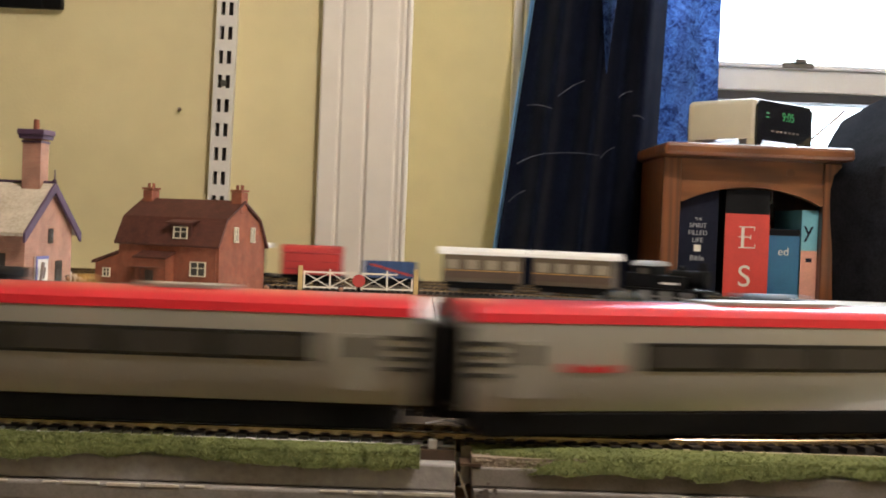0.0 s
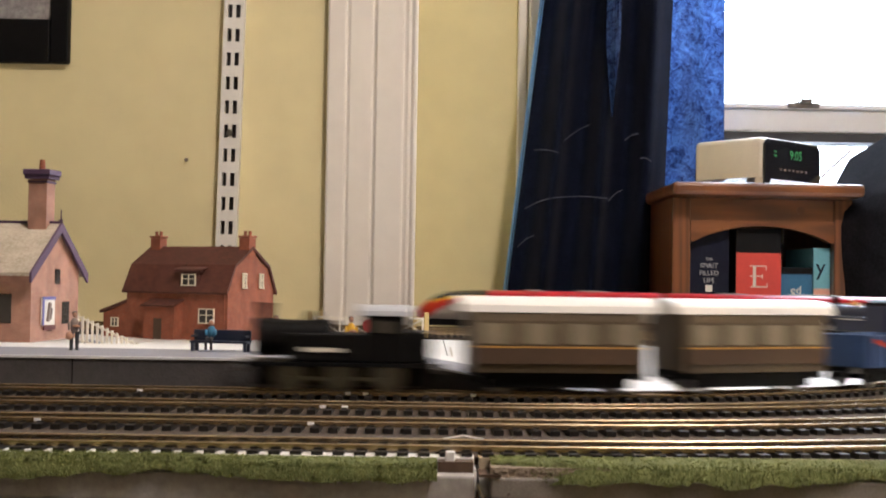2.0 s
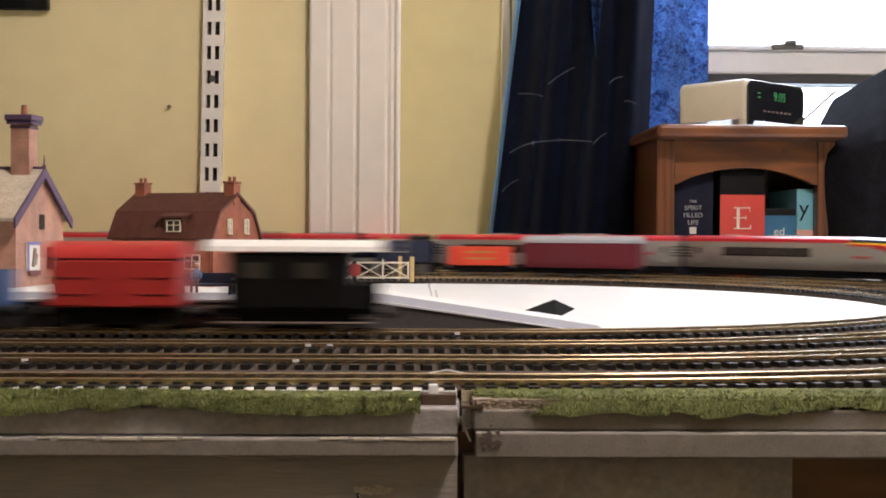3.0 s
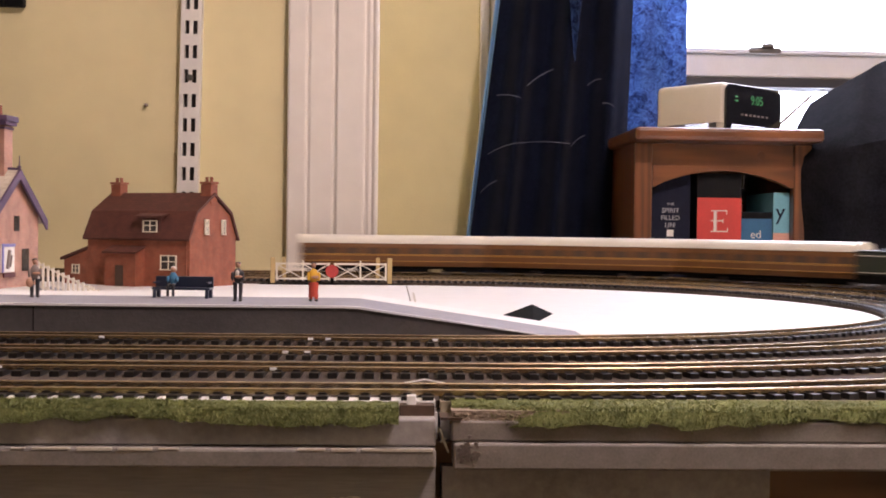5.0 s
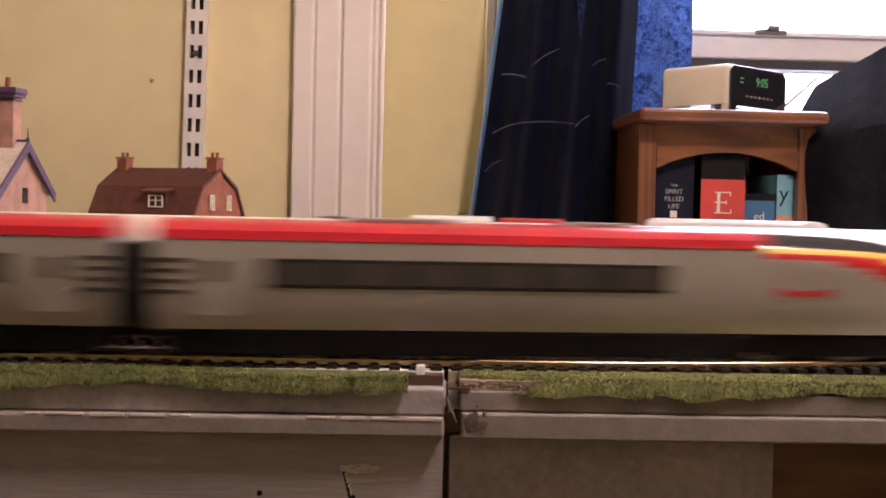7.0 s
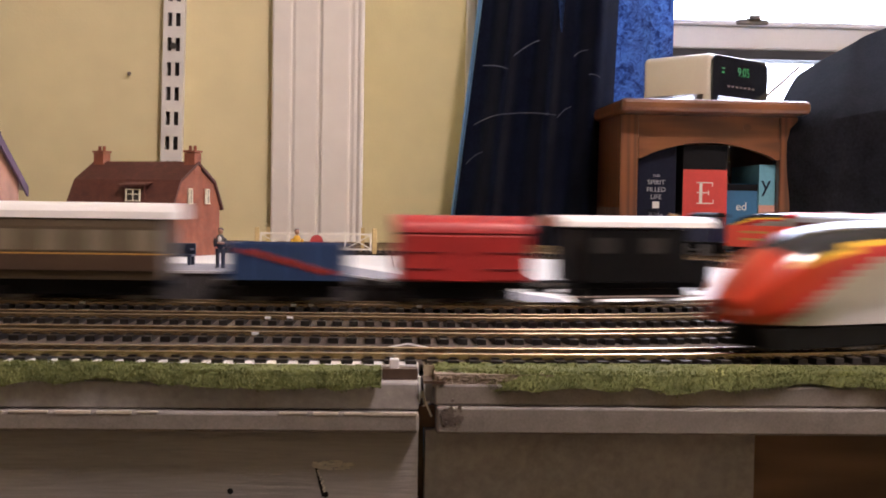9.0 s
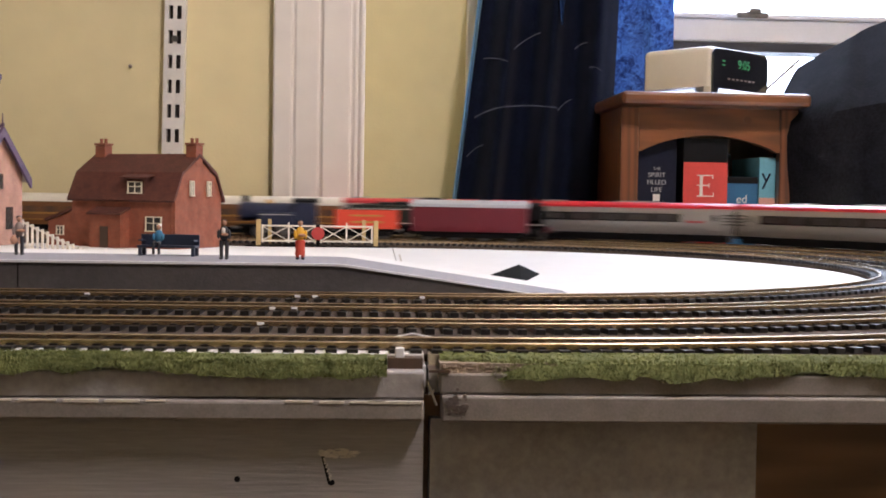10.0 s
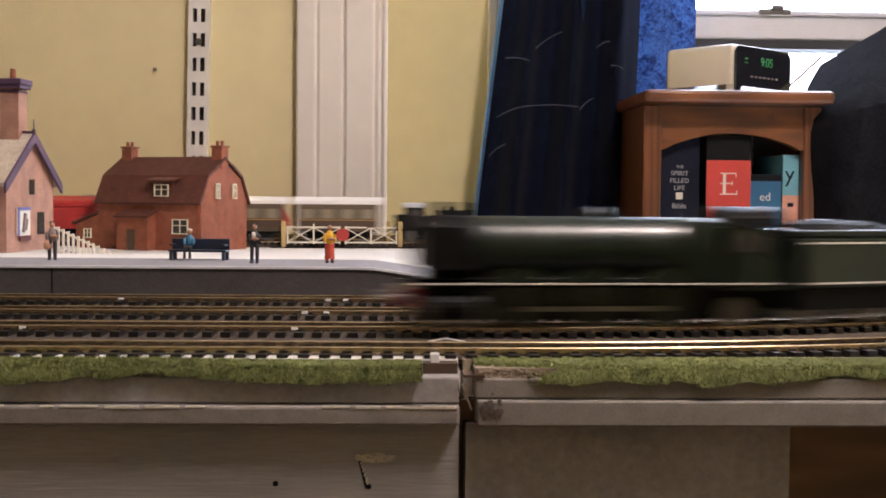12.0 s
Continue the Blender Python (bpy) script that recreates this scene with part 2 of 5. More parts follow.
M_LETTER = mat("pale_lettering", (0.80, 0.76, 0.68), 0.5, var=0.02)
M_LETTERG = mat("grey_lettering", (0.42, 0.42, 0.44), 0.5, var=0.02)
M_SLOT = mat("slot_shade", (0.06, 0.05, 0.045), 0.7)
M_STRIP = mat("white_enamel_upright", (0.74, 0.71, 0.66), 0.4, var=0.04)
M_PHOTO = mat("picture_print", (0.16, 0.15, 0.16), 0.4, second=(0.45, 0.43, 0.42), scale=25)
M_UPVC = mat("white_window_frame_paint", (0.78, 0.80, 0.84), 0.4, var=0.03)
M_SHADE = mat("paper_lampshade", (0.85, 0.78, 0.62), 0.8, var=0.03)
M_GLASS = bpy.data.materials.new("window_glass")
M_GLASS.use_nodes = True
gb = M_GLASS.node_tree.nodes["Principled BSDF"]
gb.inputs["Transmission Weight"].default_value, gb.inputs["Roughness"].default_value, gb.inputs["IOR"].default_value = 1.0, 0.02, 1.45
gb.inputs["Base Color"].default_value = (0.95, 0.98, 1.0, 1)
M_OUT = bpy.data.materials.new("overcast_distance")
M_OUT.use_nodes = True
ob_ = M_OUT.node_tree.nodes["Principled BSDF"]
ob_.inputs["Base Color"].default_value = (0.8, 0.85, 0.9, 1)
ob_.inputs["Emission Color"].default_value, ob_.inputs["Emission Strength"].default_value = (0.86, 0.94, 1.0, 1), 3.0


# ---- mesh helpers ----
def box(bm, x0, x1, y0, y1, z0, z1, bevel=0.0, m=0):
    vs = bmesh.ops.create_cube(bm, size=1.0)["verts"]
    for v in vs:
        v.co = Vector(((x0 + x1) / 2 + v.co.x * (x1 - x0), (y0 + y1) / 2 + v.co.y * (y1 - y0), (z0 + z1) / 2 + v.co.z * (z1 - z0)))
    if bevel:
        es = list({e for v in vs for e in v.link_edges})
        fs = bmesh.ops.bevel(bm, geom=es, offset=bevel, segments=2, affect="EDGES", profile=0.5)["faces"]
        for f in fs:
            f.material_index = m
    for f in {f for v in vs if v.is_valid for f in v.link_faces}:
        f.material_index = m
    return bm


def cyl(bm, r, depth, at, axis="Y", seg=20, r2=None, m=0):
    rot = {"Z": Matrix(), "Y": Matrix.Rotation(radians(90), 4, "X"), "X": Matrix.Rotation(radians(90), 4, "Y")}[axis]
    vs = bmesh.ops.create_cone(bm, cap_ends=True, segments=seg, radius1=r, radius2=r if r2 is None else r2, depth=depth, matrix=Matrix.Translation(at) @ rot)["verts"]
    for f in {f for v in vs for f in v.link_faces}:
        f.material_index = m
    return bm


def ball(bm, r, at, sx=1, sy=1, sz=1, m=0, seg=10):
    vs = bmesh.ops.create_uvsphere(bm, u_segments=seg, v_segments=seg // 2 + 2, radius=r)["verts"]
    for v in vs:
        v.co = Vector((at[0] + v.co.x * sx, at[1] + v.co.y * sy, at[2] + v.co.z * sz))
    for f in {f for v in vs for f in v.link_faces}:
        f.material_index = m
    return bm


def prism(bm, pts, a0, a1, axis="X"):
    """Extrudes a closed outline of (u, v) from a0 to a1 along an axis: X takes (y, z), Y takes (x, z), Z takes (x, y)."""
    def place(a, u, v):
        return {"X": (a, u, v), "Y": (u, a, v), "Z": (u, v, a)}[axis]
    lo = [bm.verts.new(place(a0, u, v)) for u, v in pts]
    hi = [bm.verts.new(place(a1, u, v)) for u, v in pts]
    bm.faces.new(lo)
    bm.faces.new(hi[::-1])
    for k in range(len(pts)):
        j = (k + 1) % len(pts)
        bm.faces.new((lo[k], hi[k], hi[j], lo[j]))
    bmesh.ops.recalc_face_normals(bm, faces=bm.faces)
    return bm


def bar(bm, a, b, w, h=None):
    """A square bar from a to b."""
    a, b = Vector(a), Vector(b)
    q = (b - a).to_track_quat("X", "Z").to_matrix().to_4x4()
    vs = bmesh.ops.create_cube(bm, size=1.0)["verts"]
    for v in vs:
        v.co = Matrix.Translation((a + b) / 2) @ q @ Vector((v.co.x * (b - a).length, v.co.y * w, v.co.z * (h or w)))
    return bm


def mesh_of(name, bm, material, smooth=False):
    me = bpy.data.meshes.new(name)
    bm.to_mesh(me)
    bm.free()
    for k in material if isinstance(material, (list, tuple)) else [material]:
        me.materials.append(k)
    if smooth:
        me.shade_smooth()
        me.set_sharp_from_angle(angle=radians(35))
    return me


def part(name, bm, material, parent=None, label="", smooth=False):
    ob = new(name, mesh_of(name, bm, material, smooth))
    ob.parent = parent
    return tagged(ob, label)


def thing(name, m, label, category, group="", kind=""):
    ob = new(name)
    ob.empty_display_size = 0.01
    ob.matrix_basis = m
    return tagged(ob, label, category, group, kind)


def B():
    return bmesh.new()


def setting(name, bm, material, label="", category=""):
    return tagged(part(name, bm, material), label, category or name.split("_")[0], kind="structure")


def lettering(text, size, material, parent, m, name="lettering"):
    cu = bpy.data.curves.new(name, "FONT")
    cu.body, cu.size, cu.align_x, cu.extrude = text, size, "CENTER", 0.0002
    cu.materials.append(material)
    ob = new(name, cu)
    dg = bpy.context.evaluated_depsgraph_get()
    me = bpy.data.meshes.new_from_object(ob.evaluated_get(dg))
    bpy.data.objects.remove(ob)
    ob = new(name, me)
    ob.parent, ob.matrix_basis = parent, m
    return ob


# ---- room ----
setting("floor", box(B(), -3.2, 2.2, -3.8, 2.3, FLOOR_Z - 0.05, FLOOR_Z), M_FLOOR, "brown carpeted bedroom floor", "floor")
setting("ceiling", box(B(), -3.2, 2.2, -3.8, 2.3, CEIL_Z, CEIL_Z + 0.06), M_CEIL, "white painted ceiling", "ceiling")
setting("wall_south", box(B(), -3.2, 2.2, -3.9, -3.8, FLOOR_Z, CEIL_Z), M_WALL, "yellow painted plaster wall", "wall")
setting("wall_west", box(B(), -3.3, -3.2, -3.9, 2.3, FLOOR_Z, CEIL_Z), M_WALL, "yellow painted plaster wall", "wall")
setting("wall_east", box(B(), 2.2, 2.3, -3.9, 2.3, FLOOR_Z, CEIL_Z), M_WALL, "yellow painted plaster wall", "wall")
WALL_Y, BACK_Y = 1.60, 2.05
setting("wall_north", box(B(), -3.2, 0.084, WALL_Y, WALL_Y + 0.65, FLOOR_Z, CEIL_Z), M_WALL, "yellow painted plaster chimney breast", "wall")
# window wall with its opening
WX0, WX1, WZ0, WZ1 = 0.42, 1.45, 0.14, 1.2
wb = B()
box(wb, 0.0845, WX0, BACK_Y, BACK_Y + 0.22, FLOOR_Z, CEIL_Z)
box(wb, WX1, 2.2, BACK_Y, BACK_Y + 0.22, FLOOR_Z, CEIL_Z)
box(wb, WX0, WX1, BACK_Y, BACK_Y + 0.22, FLOOR_Z, WZ0)
box(wb, WX0, WX1, BACK_Y, BACK_Y + 0.22, WZ1, CEIL_Z)
setting("wall_window", wb, M_WALL, "yellow painted wall round the window", "wall")
win = thing("window_1", pose(0, 0, 0), "white painted sash window, overcast daylight outside", "window", kind="structure")
part("window_frame", box(box(box(box(B(), WX0, WX0 + 0.05, 2.10, 2.15, WZ0, WZ1), WX1 - 0.05, WX1, 2.10, 2.15, WZ0, WZ1), WX0 + 0.05, WX1 - 0.05, 2.10, 2.15, WZ1 - 0.05, WZ1), WX0 + 0.05, WX1 - 0.05, 2.10, 2.15, WZ0, WZ0 + 0.03), M_UPVC, win)
part("meeting_rail", box(box(B(), WX0 + 0.05, WX1 - 0.05, 2.085, 2.16, 0.335, 0.376, 0.004), WX0 + 0.05, WX1 - 0.05, 2.075, 2.16, 0.376, 0.384, 0.002), M_UPVC, win)
# thin dark line directly below the meeting rail
part("dark_line", box(B(), WX0 + 0.05, WX1 - 0.05, 2.083, 2.15, 0.319, 0.3345), M_FDARK, win, "dark line under the meeting rail")
part("sash_catch", box(box(B(), 0.735, 0.79, 2.07, 2.09, 0.3765, 0.386, 0.002), 0.755, 0.775, 2.062, 2.09, 0.384, 0.392, 0.002), M_STEEL, win, "small metal catch")
for z0, z1 in ((WZ0 + 0.03, 0.319), (0.376, WZ1 - 0.05)):
    pane = part("pane", box(B(), WX0 + 0.05, WX1 - 0.05, 2.12, 2.124, z0, z1), M_GLASS, win)
    pane.visible_shadow = False
part("glazing_wire", bar(B(), (0.74, 2.108, 0.20), (0.86, 2.108, 0.31), 0.004), M_FGREY, win, "thin dark diagonal wire")
part("window_sill", box(B(), WX0 - 0.04, WX1 + 0.04, 1.99, 2.10, WZ0 - 0.03, WZ0 - 0.003, 0.006), M_UPVC, win)
part("architrave", box(box(B(), 0.262, 0.278, 2.036, 2.0485, FLOOR_Z, WZ1 + 0.1, 0.003), 0.28, 0.36, 2.030, 2.0485, FLOOR_Z, WZ1 + 0.1, 0.004), M_WHITE, win, "white painted window architrave")
setting("backdrop", box(B(), -6, 9, 6.0, 6.1, -4, 8), M_OUT, "bright overcast sky beyond the window", "sky")

# moulded white casing on the corner of the chimney breast
cas = thing("trim_casing", pose(0, 0, 0), "white gloss painted moulded door casing", "trim", kind="structure")
for n, x0, x1, d in (("backing_board", -0.0229, 0.0970, 0.012), ("moulding", -0.0229, 0.0029, 0.0165), ("moulding", 0.0050, 0.0379, 0.0150), ("moulding", 0.0409, 0.0792, 0.0170), ("moulding", 0.0815, 0.0881, 0.0145), ("bead", 0.0899, 0.0970, 0.0165)):
    part(n, box(B(), x0, x1, WALL_Y - d, WALL_Y - 0.0005 * (n != "backing_board"), FLOOR_Z, CEIL_Z - 0.001, 0.003), M_WHITE, cas)

# slotted shelving upright
up = thing("shelf_upright", pose(-0.1544, WALL_Y, 0, 0, 0.9, 0), "white enamelled twin-slot shelving upright on the wall", "shelf upright")
SL = 0.0320
ub = B()
box(ub, -0.0137, -0.0082, -0.013, 0, -0.532, 1.2)
box(ub, 0.0082, 0.0137, -0.013, 0, -0.532, 1.2)
box(ub, -0.0025, 0.0025, -0.013, -0.0115, -0.532, 1.2)
for k in range(56):
    z = -0.532 + k * SL
    box(ub, -0.0082, -0.0025, -0.013, -0.0115, z, z + 0.0146)
    box(ub, 0.0025, 0.0082, -0.013, -0.0115, z, z + 0.0146)
part("channel", ub, M_STRIP, up)
# shade inside the slots is put into the colour of this plate
part("slot_shade_plate", box(B(), -0.0085, 0.0085, -0.003, -0.0005, -0.5, 1.2), M_SLOT, up, "dark plate coloured as shade in the slots")
part("fixing_screw", cyl(cyl(B(), 0.0042, 0.003, (0, -0.0140, 0.257)), 0.0015, 0.002, (0.001, -0.016, 0.257)), M_STEEL, up, "round screw head")

# framed picture, wall mark
pic = thing("picture_frame", pose(-0.476, WALL_Y, 0.434, 0, 0, 0), "black framed dark picture hanging on the wall", "picture")
part("frame", box(box(box(box(B(), -0.11, -0.085, -0.014, -0.001, -0.088, 0.09, 0.002), 0.085, 0.11, -0.014, -0.001, -0.088, 0.09, 0.002), -0.085, 0.085, -0.014, -0.001, -0.088, -0.03, 0.002), -0.085, 0.085, -0.014, -0.001, 0.075, 0.09, 0.002), M_BLACK, pic)
part("print", box(B(), -0.0845, 0.0845, -0.008, -0.004, -0.0295, 0.0745), M_PHOTO, pic, "grey photographic print")
tagged(part("wall_hook", cyl(ball(B(), 0.0026, (-0.209, WALL_Y - 0.004, 0.221)), 0.001, 0.01, (-0.209, WALL_Y - 0.004, 0.221))  , M_FGREY), "small dark nail in the yellow wall", "nail")

# ceiling lamp
lamp = thing("ceiling_lamp", pose(0.70, 0.08, 1.38), "paper shaded ceiling lamp with a warm bulb", "lamp")
sb = B()
bmesh.ops.create_cone(sb, cap_ends=False, segments=32, radius1=0.16, radius2=0.09, depth=0.18)
part("shade", sb, M_SHADE, lamp)
part("flex", cyl(B(), 0.004, 0.38, (0, 0, 0.20), "Z"), M_WPLAST, lamp)

# ---- layout: boards, tracks ----
YA, YM, XC, STRAIGHT = 0.415, 0.987, 0.147, 0.53
RADII = {"A": 0.572, "E": 0.505, "B": 0.438, "C": 0.371}
RAIL_TOP = 0.0062


def on_track(r, s):
    """Place and heading on an oval of radius r; s runs to the right along the front from the right-hand curve."""
    around = 2 * math.pi * r + 2 * STRAIGHT
    s = (s + STRAIGHT) % around - STRAIGHT
    if s < 0:
        return Vector((XC + s, YM - r, 0)), 0.0
    if s < math.pi * r:
        a = s / r
        return Vector((XC + r * math.sin(a), YM - r * math.cos(a), 0)), a
    s -= math.pi * r
    if s < STRAIGHT:
        return Vector((XC - s, YM + r, 0)), math.pi
    a = math.pi + (s - STRAIGHT) / r
    return Vector((XC - STRAIGHT + r * math.sin(a), YM - r * math.cos(a), 0)), a


def sweep(bm, r, profile, step=0.012, start=None, end=None):
    """Sweeps a profile of (offset to the left, z) round the oval."""
    around = 2 * math.pi * r + 2 * STRAIGHT
    s0, s1 = (0, around) if start is None else (start, end)
    n = max(2, int((s1 - s0) / step))
    rings = []
    for k in range(n if start is None else n + 1):
        p, a = on_track(r, s0 + (s1 - s0) * k / n)
        left = Vector((-math.sin(a), math.cos(a), 0))
        rings.append([bm.verts.new(p + left * o + Vector((0, 0, z))) for o, z in profile])
    pairs = [(k, (k + 1) % n) for k in range(n)] if start is None else [(k, k + 1) for k in range(n)]
    for k, j in pairs:
        for q in range(len(profile)):
            w = (q + 1) % len(profile)
            bm.faces.new((rings[k][q], rings[j][q], rings[j][w], rings[k][w]))
    bmesh.ops.recalc_face_normals(bm, faces=bm.faces)
    return bm


left_board = thing("layout_board", pose(0, 0, 0), "white topped railway board with a grey painted front edge", "board", "layout boards")
part("top_panel", box(B(), -1.25, 0.1325, 0.3982, 1.597, -0.010, -0.001), M_BOARD, left_board, "white painted board top")
part("upper_edge", box(B(), -1.25, 0.1315, 0.3860, 0.3980, -0.0104, -0.0012, 0.0008), M_FASCIA, left_board)
part("ledge", box(B(), -1.25, 0.1315, 0.3820, 0.3945, -0.0172, -0.0106, 0.001), M_LEDGE, left_board)
part("front_panel", box(B(), -1.25, 0.1315, 0.3865, 0.3985, -0.30, -0.0174), M_BRUSHED, left_board, "dark grey brushed paint")
wb = B()
random.seed(5)
x = -0.5
while x < 0.1125:
    w = random.uniform(0.004, 0.014)
    strong = noise.noise(Vector((x * 22, 0.3, 0))) + 0.25
    if strong > 0:
        thick = 0.00025 + 0.00070 * min(1, strong) * random.uniform(0.6, 1.2)
        box(wb, x, x + w - 0.0004, 0.38190 - 0.0002 * min(1, strong), 0.38300, -0.01070 - thick, -0.01050)
    x += w + random.uniform(0.0002, 0.0022)
box(wb, 0.1130, 0.1305, 0.38180, 0.38310, -0.01135, -0.01050)
tagged(part("worn_edge", wb, M_WORN, left_board, "pale worn paint along the ledge"), kind="stuff")
tb = B()
for k in range(90):
    x = random.uniform(0.0965, 0.1085)
    z = -0.0290 + random.uniform(-0.0016, 0.0018) * (1 - abs(x - 0.1025) / 0.012)
    box(tb, x, x + random.uniform(0.0007, 0.0028), 0.38640 - 0.000004 * k, 0.38700, z, z + random.uniform(0.0002, 0.0006))
for k in range(12):
    z = -0.0385 + 0.0007 * k
    x = 0.0985 + (z + 0.030) * -0.25 + random.uniform(-0.0005, 0.0005)
    box(tb, x, x + random.uniform(0.0004, 0.0009), 0.38640 - 0.00003 * k, 0.38700, z, z + random.uniform(0.0003, 0.0006))
gash = B()
for k in range(14):
    z = -0.0392 + 0.0007 * k
    x = 0.0979 + (z + 0.030) * -0.25
    box(gash, x - 0.0003, x + random.uniform(0.0003, 0.0008), 0.38644 - 0.000003 * k, 0.38710, z, z + 0.00069)
part("gouge", gash, M_BLACK, left_board, "dark gouge in the grey paint")
part("worn_mark", tb, M_WORN, left_board, "pale worn scrape on the grey panel")
part("screw_hole", cyl(B(), 0.0010, 0.002, (0.070, 0.38744, -0.0375)), M_BLACK, left_board)
part("screw_hole", cyl(B(), 0.0010, 0.002, (0.1012, 0.38738, -0.0385)), M_BLACK, left_board)
right_board = thing("layout_board", pose(0, 0, 0), "white topped railway board with a chipped grey edge", "board", "layout boards")
part("top_panel", box(B(), 0.1335, 1.05, 0.3982, 1.597, -0.010, -0.001), M_BOARD, right_board, "white painted board top")
part("upper_edge", box(B(), 0.1365, 1.05, 0.3850, 0.3980, -0.0085, -0.0014, 0.0008), M_LEDGE, right_board)
part("ledge", box(B(), 0.1372, 1.05, 0.3830, 0.3945, -0.0176, -0.0087, 0.0008), M_LEDGE, right_board)
# added blocks that stop window light showing through the gap between the boards
part("gap_blocker", box(B(), 0.1318, 0.1338, 0.402, 0.417, -0.30, -0.0112), M_UNDER, right_board)
part("gap_blocker", box(B(), 0.1318, 0.1390, 0.3946, 0.3978, -0.0175, -0.0103), M_UNDER, right_board)
part("inner_panel", box(B(), 0.1340, 0.246, 0.391, 0.404, -0.30, -0.0178), M_FASCIA, right_board)
part("joint_strip", box(box(B(), 0.1194, 0.1312, 0.3925, 0.3990, -0.0011, 0.0024), 0.1328, 0.1400, 0.3846, 0.3965, -0.0013, -0.0004), M_DKBROWN, right_board, "dark brown strip at the joint")
part("timber_panel", box(B(), 0.2475, 1.05, 0.42, 0.455, -0.62, -0.0178), M_UNDER, right_board, "brown wooden panel under the board")
rb = B()
prism(rb, [(0.1366, 0.0018), (0.1366, -0.0050), (0.1395, -0.0062), (0.150, -0.0040), (0.162, -0.0018), (0.176, -0.0004), (0.176, 0.0018)], 0.3858, 0.3968, "Y")
for k in range(420):
    u = random.random()
    x = 0.1368 + 0.038 * u
    drop = random.uniform(0, 0.0066 * (1 - u) ** 0.7 + 0.0010)
    ball(rb, random.uniform(0.0003, 0.0009) * (1 - 0.4 * u), (x, 0.3857 + (random.uniform(0, 0.010) if drop < 0.001 else 0.0002), 0.0019 - drop), 1.5, 0.7, 0.9, seg=5)
part("plaster_lump", rb, mat("rough_plaster", (0.27, 0.215, 0.16), 0.9, var=0.3, scale=200), right_board, "rough brown plaster edge")
sb_ = B()
for k in range(110):
    cyl(sb_, random.uniform(0.0002, 0.0008), 0.001, (0.1390 + random.uniform(0, 0.007) * (1 - k % 2 * 0.5), 0.38346 - 0.000003 * k, -0.0118 + random.gauss(0, 0.0014)), "Y", 7)
part("stain", sb_, mat("dark_damp_stain", (0.13, 0.105, 0.092), 0.75, var=0.4, scale=300), right_board, "dark stain")
part("paper_shim", bar(bar(B(), (0.1325, 0.3875, -0.004), (0.1358, 0.3868, -0.0125), 0.0010, 0.0006), (0.1330, 0.3872, -0.009), (0.1352, 0.3870, -0.0075), 0.0008, 0.0006), M_WORN, right_board, "folded scrap of card in the gap")
for x in (-1.1, 0.9):
    for y in (0.5, 1.4):
        part("leg", box(B(), x - 0.02, x + 0.02, y, y + 0.04, FLOOR_Z, -0.0102, 0.002), M_UNDER, left_board if x < 0 else right_board)

# trackbed under the ovals
bed = thing("trackbed", pose(0, 0, 0), "dark brown trackbed under the ovals", "trackbed", kind="structure")
part("outer_bed", sweep(B(), RADII["E"], [(-0.0735, -0.0009), (-0.0735, 0.0019), (0.082, 0.0019), (0.082, -0.0009)], 0.02), M_BED, bed)
part("inner_bed", sweep(B(), RADII["C"], [(-0.0165, -0.0009), (-0.0165, 0.0019), (0.0160, 0.0019), (0.0160, -0.0009)], 0.02), M_BED, bed)
part("front_infill", box(B(), -0.62, 0.30, 0.5680, 0.5990, -0.0009, 0.0015), M_BED, bed)

part("underlay", box(B(), -0.62, 0.1317, 0.3992, 0.4083, -0.0009, 0.0029), M_BOARD, bed, "white card under the front track")
part("underlay", box(B(), 0.1335, 0.30, 0.3992, 0.4083, -0.0009, 0.0029), M_TAN, bed, "tan card under the front track")
SLEEPER_PITCH = 0.0073
sb_ = box(B(), -0.0019, 0.0019, -0.0145, 0.0145, 0.0018, 0.0040)
for y in (-0.00825, 0.00825):   # rail chairs
    box(sb_, -0.0013, 0.0013, y - 0.0016, y + 0.0016, 0.00405, 0.0046)
sleeper_me = mesh_of("sleeper", sb_, M_SLEEPER)
railA = [(-0.0008, 0.0040), (-0.0008, RAIL_TOP - 0.0003), (-0.0005, RAIL_TOP), (0.0005, RAIL_TOP), (0.0008, RAIL_TOP - 0.0003), (0.0008, 0.0040)]
TRACKS = {}
for key, r in RADII.items():
    tr = thing("railway_track", pose(0, 0, 0), "oval of model railway track with black sleepers", "railway track", "concentric ovals of track")
    TRACKS[key] = tr
    for o in (-0.00825, 0.00825):
        part("rail", sweep(B(), r, [(o + a, z) for a, z in railA], 0.010), M_RAIL, tr, "nickel silver rail")

# the joints of the rails and odd bits by the track
def chip(name, x, y, z, sx, sy, sz, material, parent, label):
    return part(name, box(B(), x - sx / 2, x + sx / 2, y - sy / 2, y + sy / 2, z, z + sz, 0.0002), material, parent, label)


for key, x, side in (("C", -0.031, -1), ("C", 0.139, -1), ("B", 0.068, -1), ("B", 0.078, -1), ("E", 0.069, -1), ("E", -0.04, -1), ("A", 0.062, 1), ("A", 0.048, 1), ("C", 0.075, -1), ("C", 0.084, -1)):
    chip("rail_joiner", x, YM - RADII[key] + side * 0.0088, 0.0044, 0.0028, 0.0010, 0.0013, M_WPLAST, TRACKS[key], "white insulated rail joiner")
wy = YM - RADII["A"] + 0.022
part("loose_wire", bar(bar(B(), (0.121, wy, 0.0042), (0.129, wy, 0.0058), 0.0005), (0.129, wy, 0.0058), (0.137, wy - 0.001, 0.0044), 0.0005), M_WPLAST, TRACKS["A"], "pale wire across the track")
